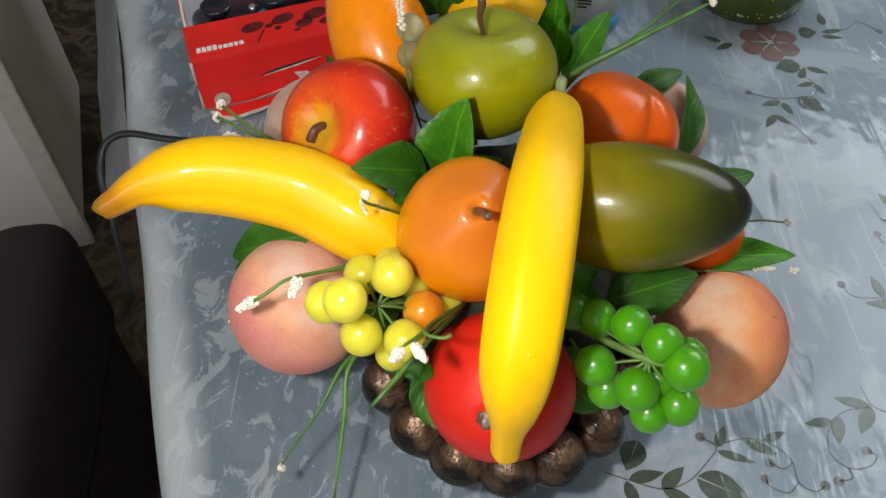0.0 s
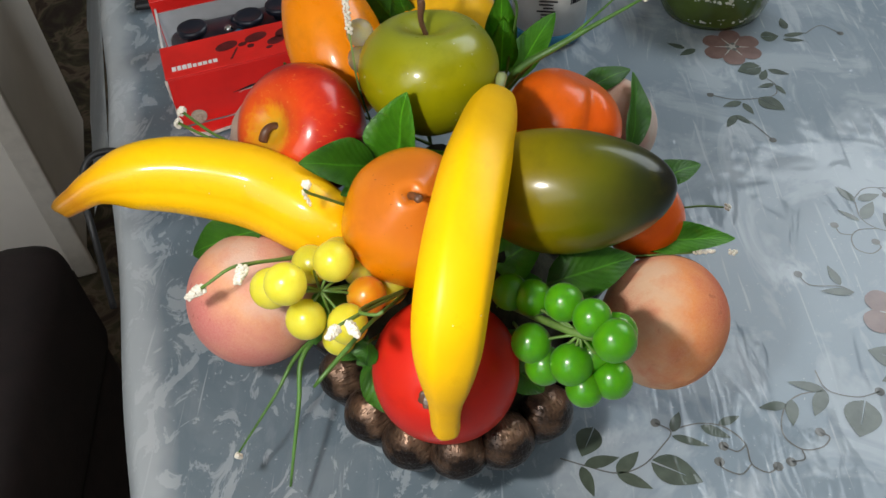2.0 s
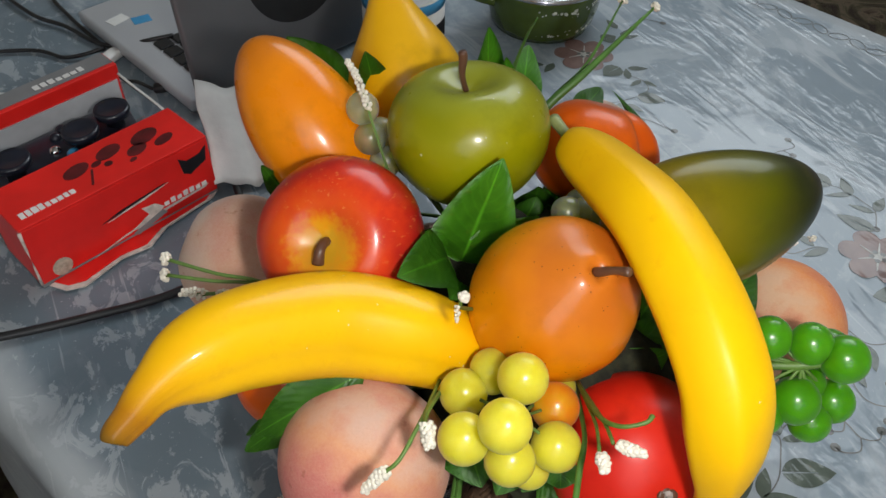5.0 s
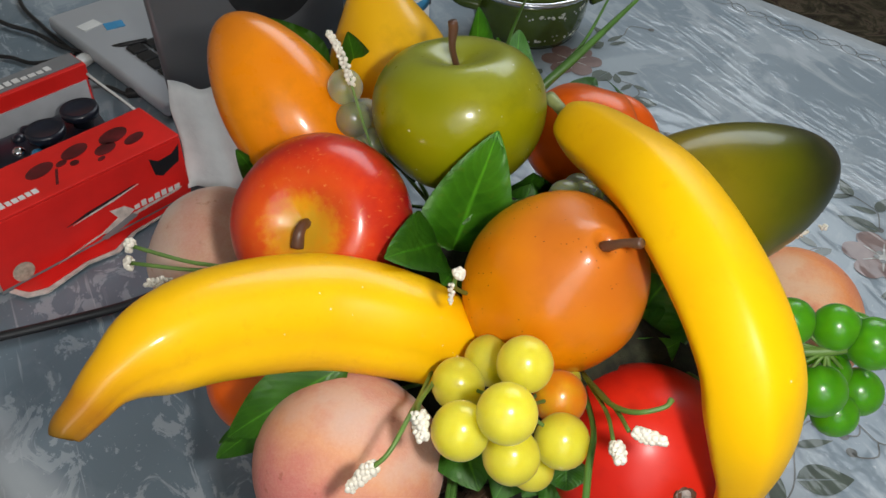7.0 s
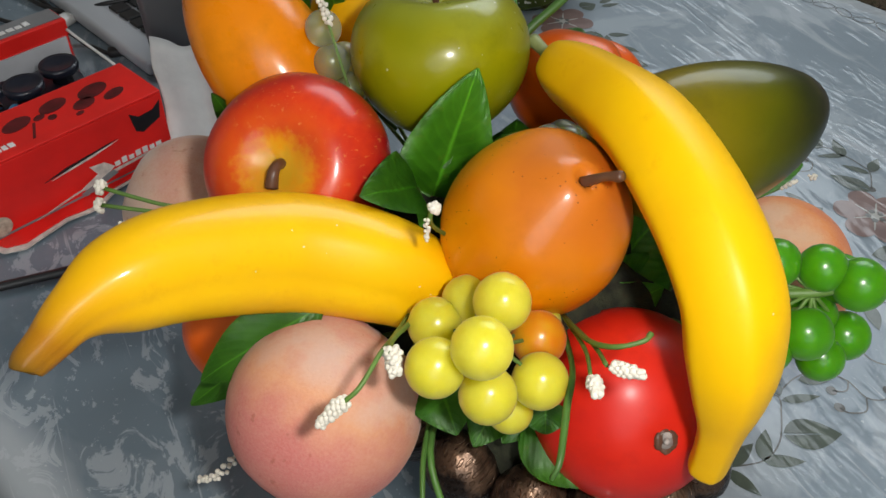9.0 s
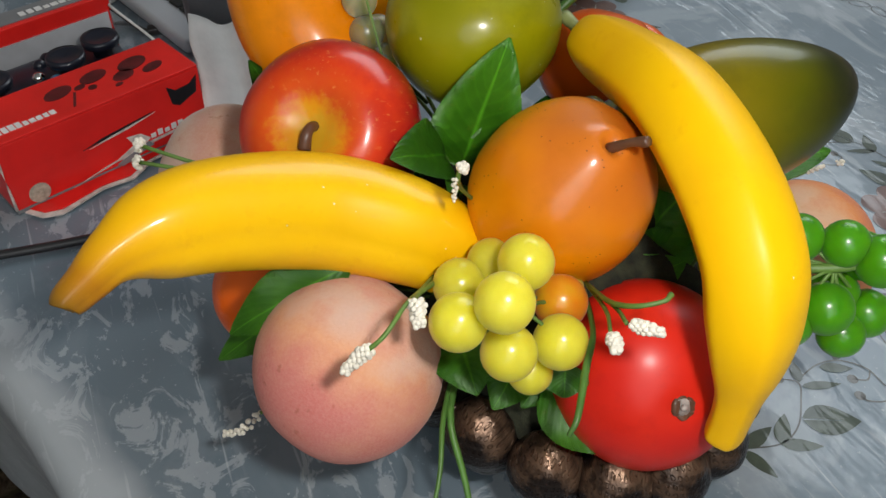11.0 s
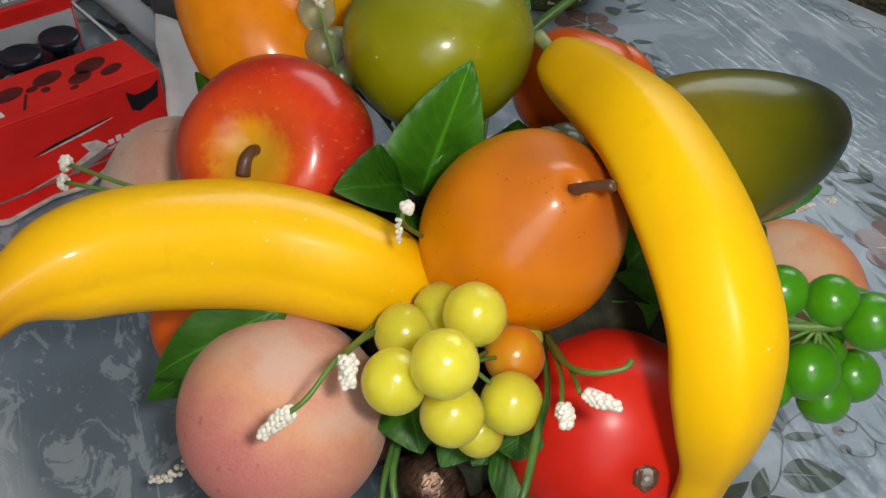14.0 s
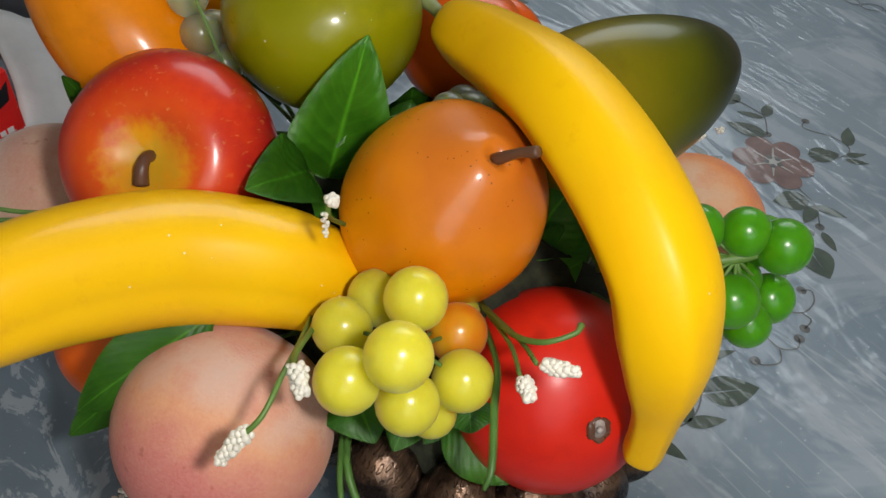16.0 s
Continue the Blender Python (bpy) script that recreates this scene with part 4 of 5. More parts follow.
def grapes(label, spots, r, material, stalk, other=None):
    base = Vector(spots[0][:3])
    ob = thing("grape_bunch", Matrix.Translation(base), label, "grapes", G)
    me = finish("grape", ball(r, 24, 16), material)
    me2 = finish("grape", ball(r, 24, 16), other) if other else me
    for s in spots:
        k = s[3] if len(s) > 3 else 1.0
        odd = len(s) > 4
        part("grape", me2 if odd else me, material, ob, "orange-flushed grape" if odd else "", Matrix.Translation(Vector(s[:3]) - base) @ Matrix.Diagonal((k, k, k * 1.03, 1)))
    q = [(p[0] - base.x, p[1] - base.y, p[2] - base.z, p[3]) for p in stalk]
    part("stalk", tube(q, 8, 4), M_STEM_GREEN, ob)
    hub = Vector(stalk[len(stalk) // 2][:3]) - base
    for s in spots:
        e = Vector(s[:3]) - base
        part("stalklet", tube([(*hub, 0.0009), (*((hub + e) / 2 + Vector((0, 0, 0.001))), 0.0008), (*e, 0.0008)], 6, 2), M_STEM_GREEN, ob)
    return ob


grapes("bunch of yellow-green artificial grapes", [(-0.0145, 0.2745, 0.1690), (-0.0358, 0.2532, 0.1766), (-0.0480, 0.2636, 0.1610), (-0.0306, 0.2541, 0.1460), (-0.0085, 0.2525, 0.1435), (0.0008, 0.2688, 0.1462, 1.0, 1), (-0.0325, 0.2928, 0.1465), (-0.0165, 0.2955, 0.1500, 0.97), (-0.0040, 0.2860, 0.1500, 0.92), (0.0110, 0.2840, 0.1350, 0.95), (-0.0165, 0.2580, 0.1230, 0.85)], 0.0110, M_GRAPE_YELLOW, [(0.0, 0.300, 0.125, 0.0018), (-0.012, 0.276, 0.146, 0.0014), (-0.022, 0.264, 0.158, 0.0012), (-0.028, 0.258, 0.165, 0.0010)], M_GRAPE_ORANGE)
grapes("bunch of bright green artificial grapes", [(0.128, 0.228, 0.157), (0.118, 0.240, 0.160, 0.9), (0.108, 0.229, 0.136, 1.02), (0.129, 0.224, 0.129, 0.95), (0.105, 0.252, 0.158, 0.92), (0.090, 0.262, 0.150, 0.9), (0.088, 0.240, 0.140, 0.95), (0.095, 0.234, 0.128, 0.95), (0.120, 0.236, 0.134, 0.95), (0.078, 0.268, 0.148, 0.9), (0.115, 0.222, 0.124, 0.9), (0.131, 0.238, 0.150, 0.95)], 0.0111, M_GRAPE_GREEN, [(0.075, 0.272, 0.135, 0.0022), (0.095, 0.250, 0.146, 0.0022), (0.112, 0.236, 0.152, 0.0022), (0.122, 0.231, 0.155, 0.0018)])
grapes("small translucent pale artificial grapes between the fruit", [(0.095, 0.355, 0.163), (0.090, 0.347, 0.169), (0.090, 0.366, 0.150), (0.083, 0.352, 0.157), (0.079, 0.366, 0.151), (0.070, 0.370, 0.152), (0.086, 0.380, 0.144)], 0.0088, M_GRAPE_CLEAR, [(0.06, 0.36, 0.10, 0.0012), (0.078, 0.360, 0.140, 0.001), (0.088, 0.356, 0.158, 0.0008)])
grapes("translucent pale artificial grapes beside the green apple", [(-0.012, 0.455, 0.190), (-0.012, 0.446, 0.176), (-0.006, 0.440, 0.162), (-0.002, 0.455, 0.170)], 0.0090, M_GRAPE_CLEAR, [(0.02, 0.44, 0.13, 0.0012), (-0.004, 0.446, 0.160, 0.001), (-0.010, 0.450, 0.178, 0.0008)])

# ---- leaves and sprigs ----


def leaf_spray(label, leaves, root, material=M_LEAF):
    """Leaves on one wired stalk that is stuck into the moss."""
    ob = thing("leaf_spray", Matrix.Translation(root), label, "leaves", "leaf sprays between the fruit")
    root = Vector(root)
    for i, (b, t, w, up, curl) in enumerate(leaves):
        b, t = Vector(b) - root, Vector(t) - root
        part("leaf", blade(b, t, w, up, curl, 0.3, wave=0.10, seed=i * 1.7), material, ob)
        part("leaf_stalk", tube([(0, 0, 0, 0.0012), (*(b * 0.6 + Vector((0, 0, 0.004)) * (i % 2)), 0.0010), (*b, 0.0009), (*(b + (t - b) * 0.15), 0.0006)], 6, 3, up=(0.3, 0.5, 1)), M_STEM_GREEN, ob)
    return ob


leaf_spray("broad green fabric leaves between the apples and pear", [((0.011, 0.380, 0.130), (0.024, 0.366, 0.208), 0.046, (-0.5, -0.8, 0.3), 0.05), ((0.016, 0.374, 0.135), (0.043, 0.358, 0.170), 0.030, (-0.2, -0.8, 0.6), 0.06)], (0.018, 0.374, 0.110), M_LEAF_BRIGHT)
leaf_spray("dark green fabric leaves beside the red apple", [((-0.001, 0.372, 0.146), (-0.041, 0.345, 0.176), 0.034, (0.1, -0.6, 0.8), 0.06), ((0.000, 0.358, 0.140), (-0.018, 0.336, 0.158), 0.022, (-0.3, -0.6, 0.7), 0.05)], (0.005, 0.365, 0.115))
leaf_spray("dark green fabric leaves over the peach", [((-0.066, 0.328, 0.139), (-0.120, 0.338, 0.108), 0.028, (-0.2, -0.5, 0.8), 0.10), ((-0.072, 0.340, 0.115), (-0.126, 0.350, 0.080), 0.024, (-0.2, -0.4, 0.8), 0.06), ((-0.085, 0.365, 0.070), (-0.121, 0.378, 0.052), 0.016, (0, 0, 1), 0.05)], (-0.020, 0.335, 0.095))
leaf_spray("green fabric leaves beneath the yellow grapes", [((-0.028, 0.302, 0.110), (-0.034, 0.268, 0.104), 0.040, (-0.3, -0.5, 0.8), 0.10), ((-0.004, 0.284, 0.096), (-0.024, 0.270, 0.086), 0.024, (-0.2, -0.6, 0.8), 0.08), ((0.014, 0.280, 0.096), (-0.012, 0.266, 0.086), 0.024, (-0.2, -0.7, 0.7), 0.05), ((0.000, 0.268, 0.094), (0.017, 0.232, 0.080), 0.032, (-0.4, -0.5, 0.7), 0.08), ((0.000, 0.257, 0.121), (-0.003, 0.250, 0.108), 0.020, (-0.5, -0.8, 0.4), 0.05)], (0.016, 0.295, 0.090))
leaf_spray("green fabric leaves between pear and banana", [((0.064, 0.306, 0.118), (0.100, 0.312, 0.146), 0.036, (-0.4, -0.7, 0.5), 0.08), ((0.058, 0.300, 0.112), (0.098, 0.296, 0.124), 0.032, (-0.3, -0.7, 0.6), 0.08), ((0.060, 0.318, 0.124), (0.090, 0.322, 0.150), 0.030, (-0.3, -0.7, 0.6), 0.06), ((0.046, 0.292, 0.112), (0.078, 0.282, 0.128), 0.026, (-0.3, -0.7, 0.6), 0.06)], (0.058, 0.318, 0.095), M_LEAF_BRIGHT)
leaf_spray("dark green fabric leaves deep between the fruit", [((0.050, 0.330, 0.105), (0.085, 0.335, 0.140), 0.034, (-0.3, -0.7, 0.6), 0.08), ((0.060, 0.345, 0.110), (0.100, 0.345, 0.125), 0.036, (-0.2, -0.6, 0.8), 0.08), ((0.035, 0.360, 0.110), (0.060, 0.352, 0.150), 0.030, (-0.4, -0.8, 0.4), 0.05), ((-0.020, 0.345, 0.105), (-0.030, 0.315, 0.125), 0.034, (-0.3, -0.6, 0.7), 0.08), ((0.030, 0.290, 0.100), (0.058, 0.278, 0.118), 0.034, (-0.3, -0.7, 0.6), 0.08), ((-0.010, 0.410, 0.100), (-0.012, 0.412, 0.140), 0.036, (-0.3, -0.9, 0.3), 0.04), ((0.080, 0.385, 0.105), (0.092, 0.372, 0.135), 0.030, (-0.3, -0.8, 0.4), 0.04), ((0.052, 0.398, 0.100), (0.072, 0.402, 0.138), 0.042, (-0.4, -0.9, 0.3), 0.04), ((0.060, 0.415, 0.100), (0.100, 0.412, 0.125), 0.040, (-0.3, -0.9, 0.4), 0.05), ((0.040, 0.375, 0.105), (0.078, 0.378, 0.128), 0.036, (-0.3, -0.8, 0.5), 0.05)], (0.040, 0.345, 0.090))
leaf_spray("dark green fabric leaves under the apples", [((0.085, 0.425, 0.105), (0.072, 0.402, 0.145), 0.034, (-0.4, -0.8, 0.4), 0.04), ((0.110, 0.385, 0.100), (0.100, 0.366, 0.132), 0.040, (-0.3, -0.8, 0.5), 0.05), ((0.105, 0.350, 0.095), (0.088, 0.330, 0.128), 0.036, (-0.3, -0.8, 0.5), 0.05), ((0.014, 0.430, 0.105), (0.004, 0.402, 0.140), 0.040, (-0.3, -0.8, 0.5), 0.04), ((0.092, 0.405, 0.110), (0.112, 0.396, 0.120), 0.036, (-0.3, -0.8, 0.5), 0.05)], (0.060, 0.375, 0.100))
leaf_spray("green fabric leaves around the green grapes", [((0.100, 0.290, 0.127), (0.152, 0.305, 0.132), 0.032, (0.0, -0.5, 0.8), 0.06), ((0.083, 0.270, 0.112), (0.078, 0.247, 0.098), 0.034, (0.1, -0.5, 0.8), 0.08), ((0.082, 0.256, 0.092), (0.097, 0.246, 0.084), 0.022, (0, -0.4, 0.9), 0.08)], (0.075, 0.285, 0.100))
leaf_spray("bright green pointed fabric leaves behind the mango", [((0.158, 0.330, 0.116), (0.217, 0.331, 0.117), 0.022, (0.0, -0.3, 0.9), 0.05), ((0.175, 0.395, 0.102), (0.216, 0.417, 0.100), 0.022, (0.0, -0.3, 0.9), 0.05)], (0.115, 0.350, 0.105), M_LEAF_BRIGHT)
leaf_spray("green fabric leaves beside the tangerine", [((0.166, 0.420, 0.112), (0.174, 0.476, 0.136), 0.024, (0.6, -0.5, 0.6), 0.08), ((0.135, 0.462, 0.130), (0.174, 0.486, 0.131), 0.020, (0.0, -0.4, 0.9), 0.06)], (0.095, 0.430, 0.105))
leaf_spray("bright green pointed fabric leaves behind the green apple", [((0.080, 0.462, 0.150), (0.082, 0.464, 0.192), 0.022, (0.1, -0.9, 0.3), 0.04), ((0.088, 0.455, 0.148), (0.119, 0.498, 0.172), 0.024, (-0.3, -0.7, 0.6), 0.05), ((0.080, 0.485, 0.148), (0.082, 0.486, 0.200), 0.024, (0.0, -0.9, 0.3), 0.04)], (0.070, 0.430, 0.110), M_LEAF_BRIGHT)
leaf_spray("green fabric leaves behind the orange mango", [((0.004, 0.530, 0.150), (-0.026, 0.540, 0.191), 0.030, (0.0, -0.9, 0.4), 0.04), ((0.018, 0.512, 0.156), (0.010, 0.504, 0.192), 0.022, (-0.2, -0.9, 0.3), 0.03), ((-0.055, 0.470, 0.130), (-0.069, 0.466, 0.162), 0.014, (-0.2, -0.9, 0.3), 0.03)], (0.030, 0.435, 0.110))


def bud_head(points, count, spread, r, seed):
    """A tight head of many tiny round buds wound round a short path."""
    rnd = random.Random(seed)
    bm = bmesh.new()
    path = [Vector(q[:3]) for q in smooth_path(points, 8)]
    d = (path[-1] - path[0]).normalized()
    side = d.cross(Vector((0.2, 0.3, 0.9))).normalized()
    over = side.cross(d)
    for i in range(count):
        t = (i + 0.5) / count
        q = t * (len(path) - 1)
        p = path[int(q)].lerp(path[min(int(q) + 1, len(path) - 1)], q % 1)
        k = spread * (0.55 + 0.45 * math.sin(math.pi * min(1, t * 1.1 + 0.15))) * rnd.uniform(0.55, 1.0)
        a = 2.4 * i
        at = p + side * (k * math.cos(a)) + over * (k * math.sin(a))
        bmesh.ops.create_uvsphere(bm, u_segments=8, v_segments=6, radius=r * rnd.uniform(0.85, 1.25), matrix=Matrix.Translation(at))
    return bm


def sprig(label, stem, heads, r=0.0011, blade_mat=None):
    root = Vector(stem[0][:3])
    ob = thing("flower_sprig", Matrix.Translation(root), label, "flower sprig", "flower sprigs")
    q = [(*(Vector(p[:3]) - root), p[3] if len(p) > 3 else r) for p in stem]
    part("stem", tube(q, 8, 5, up=(0.4, 0.3, 1)), blade_mat or M_STEM_GREEN, ob)
    for i, (pts, count, spread, br) in enumerate(heads):
        part("bud_head", bud_head([tuple(Vector(p) - root) for p in pts], count, spread, br, len(label) + i), M_BUD, ob, "cluster of tiny white buds")["kind"] = "stuff"
    return ob


sprig("green stem with white bud clusters lying over the peach", [(-0.030, 0.318, 0.130), (-0.052, 0.288, 0.156), (-0.066, 0.270, 0.172), (-0.078, 0.261, 0.170), (-0.086, 0.262, 0.163)], [([(-0.083, 0.262, 0.165), (-0.093, 0.262, 0.157)], 44, 0.0026, 0.0012)], 0.0009)
sprig("short sprig with a white bud cluster beside the grapes", [(-0.030, 0.310, 0.135), (-0.052, 0.286, 0.158), (-0.060, 0.275, 0.168), (-0.063, 0.268, 0.172)], [([(-0.0615, 0.271, 0.171), (-0.064, 0.262, 0.168)], 40, 0.0030, 0.0012)])
sprig("sprig with a white bud head beside the pear", [(-0.004, 0.330, 0.150), (-0.022, 0.315, 0.176), (-0.029, 0.306, 0.190), (-0.029, 0.305, 0.196)], [([(-0.0285, 0.305, 0.1955), (-0.0270, 0.305, 0.1975)], 24, 0.0022, 0.0011), ([(-0.031, 0.305, 0.192), (-0.029, 0.308, 0.178)], 16, 0.0010, 0.0008)], 0.0009)
sprig("green sprig with a white bud cluster over the red fruit", [(0.021, 0.279, 0.138), (0.004, 0.246, 0.163), (-0.007, 0.229, 0.173)], [([(-0.0075, 0.227, 0.174), (-0.011, 0.220, 0.175)], 36, 0.0024, 0.0012)], 0.0008)
sprig("green sprig with a long white bud cluster over the red fruit", [(0.022, 0.280, 0.137), (0.006, 0.244, 0.166), (-0.002, 0.228, 0.177)], [([(-0.001, 0.226, 0.178), (0.004, 0.217, 0.181)], 42, 0.0022, 0.0012)], 0.0008)
sprig("curled green tendril over the red fruit", [(0.022, 0.281, 0.137, 0.0010), (0.006, 0.248, 0.165, 0.0011), (0.004, 0.233, 0.178, 0.0010), (0.012, 0.228, 0.182, 0.0009), (0.016, 0.229, 0.183, 0.0012)], [])
sprig("narrow green blade hanging before the red fruit", [(0.020, 0.279, 0.135, 0.0013), (0.004, 0.250, 0.147, 0.0012), (-0.006, 0.238, 0.144, 0.0015), (-0.019, 0.222, 0.140, 0.0013), (-0.024, 0.219, 0.135, 0.0008)], [], blade_mat=M_GRASS)
sprig("green sprig with small white flowers beside the red box", [(-0.060, 0.385, 0.118), (-0.091, 0.396, 0.145), (-0.112, 0.408, 0.150), (-0.132, 0.423, 0.155)], [([(-0.132, 0.423, 0.155), (-0.134, 0.425, 0.156)], 20, 0.0032, 0.0012)], 0.0010)
sprig("green sprig with a small white flower beside the red box", [(-0.060, 0.386, 0.116), (-0.091, 0.396, 0.143), (-0.115, 0.406, 0.148), (-0.135, 0.418, 0.150)], [([(-0.135, 0.418, 0.150), (-0.137, 0.419, 0.150)], 20, 0.0034, 0.0012)], 0.0010)
sprig("green sprig with white bud clusters below the red apple", [(-0.060, 0.388, 0.112), (-0.091, 0.398, 0.138), (-0.110, 0.402, 0.141), (-0.124, 0.408, 0.140)], [([(-0.120, 0.406, 0.141), (-0.131, 0.413, 0.140)], 26, 0.0030, 0.0011), ([(-0.110, 0.402, 0.141), (-0.115, 0.404, 0.141)], 10, 0.0020, 0.0010)], 0.0010)
sprig("sprig with white buds below the peach", [(-0.070, 0.330, 0.060), (-0.100, 0.330, 0.062), (-0.115, 0.328, 0.060)], [([(-0.115, 0.328, 0.060), (-0.125, 0.326, 0.055), (-0.133, 0.331, 0.050)], 26, 0.0022, 0.0011)], 0.0009)
sprig("tall sprig with a long white bud head beside the green apple", [(-0.004, 0.415, 0.135), (-0.012, 0.421, 0.170), (-0.015, 0.433, 0.195), (-0.016, 0.438, 0.205)], [([(-0.0155, 0.436, 0.202), (-0.017, 0.446, 0.215), (-0.019, 0.455, 0.222)], 44, 0.0020, 0.0011)], 0.0007)
sprig("thin sprig with white buds beyond the peach", [(0.130, 0.322, 0.112), (0.179, 0.320, 0.117), (0.192, 0.321, 0.117)], [([(0.190, 0.321, 0.117), (0.203, 0.321, 0.117)], 18, 0.0012, 0.0009), ([(0.211, 0.320, 0.117), (0.216, 0.320, 0.117)], 10, 0.0016, 0.0009)], 0.0008)
sprig("thin sprig with a white bud behind the mango", [(0.130, 0.350, 0.115), (0.193, 0.354, 0.122), (0.214, 0.353, 0.122)], [([(0.215, 0.353, 0.122), (0.218, 0.353, 0.122)], 10, 0.0020, 0.0010)], 0.0007)
sprig("arching grass blade with a white bud at its tip", [(-0.020, 0.310, 0.085, 0.0012), (-0.046, 0.274, 0.090, 0.0013), (-0.060, 0.249, 0.080, 0.0010), (-0.082, 0.225, 0.058, 0.0006)], [([(-0.082, 0.224, 0.057), (-0.083, 0.223, 0.056)], 12, 0.0022, 0.0012)], blade_mat=M_GRASS)
sprig("arching grass blade hanging over the bowl's rim", [(-0.015, 0.310, 0.085, 0.0012), (-0.043, 0.274, 0.090, 0.0016), (-0.047, 0.248, 0.072, 0.0014), (-0.053, 0.212, 0.040, 0.0008)], [], blade_mat=M_GRASS)
sprig("long grass blade with a white flower rising behind the tangerine", [(0.070, 0.425, 0.140, 0.0016), (0.088, 0.432, 0.170, 0.0026), (0.116, 0.433, 0.190, 0.0022), (0.167, 0.443, 0.215, 0.0008)], [([(0.167, 0.443, 0.215), (0.169, 0.443, 0.216)], 16, 0.0026, 0.0012)], blade_mat=M_GRASS)
sprig("thin grass stem with a white flower behind the green apple", [(0.072, 0.430, 0.140, 0.0012), (0.098, 0.440, 0.170, 0.0010), (0.123, 0.441, 0.190, 0.0010), (0.160, 0.464, 0.210, 0.0006)], [([(0.160, 0.464, 0.210), (0.162, 0.465, 0.211)], 14, 0.0026, 0.0012)], blade_mat=M_GRASS)
sprig("upright thin grass stem behind the green apple", [(0.080, 0.450, 0.135, 0.0010), (0.088, 0.465, 0.175, 0.0010), (0.090, 0.458, 0.205, 0.0009), (0.078, 0.430, 0.236, 0.0004)], [], blade_mat=M_GRASS)

# ---- things on the table behind the fruit ----


def flat_shape(points, y=None, z=None, thick=0.0005):
    """A thin printed patch from (x, other) pairs, upright at y or level at z."""
    bm = bmesh.new()
    if z is None:
        ring = [bm.verts.new((a, y, b)) for a, b in points]
    else:
        ring = [bm.verts.new((a, b, z)) for a, b in points]
    f = bm.faces.new(ring)
    out = bmesh.ops.extrude_face_region(bm, geom=[f])
    push = (0, -thick, 0) if z is None else (0, 0, thick)
    bmesh.ops.translate(bm, vec=push, verts=[g for g in out["geom"] if isinstance(g, bmesh.types.BMVert)])
    return bm


def oval(cx, cy, rx, ry, turn=0.0, n=18):
    c, s = math.cos(turn), math.sin(turn)
    return [(cx + rx * math.cos(w) * c - ry * math.sin(w) * s, cy + rx * math.cos(w) * s + ry * math.sin(w) * c) for w in (2 * math.pi * i / n for i in range(n))]


def letter_bars(x, y, w, h, count, axis, at, seed):
    """A printed word that cannot be read: a row of short bars."""
    rnd = random.Random(seed)
    bm = bmesh.new()
    step = w / count
    for i in range(count):
        lw, lh = step * rnd.uniform(0.66, 0.86), h * rnd.choice((0.62, 0.66, 0.9))
        if axis == "z":
            box(bm, (lw, lh, 0.0006), pose(x + (i + 0.5) * step, y + lh / 2, at))
        else:
            box(bm, (lw, 0.0006, lh), pose(x + (i + 0.5) * step, at, y + lh / 2))
    return bm


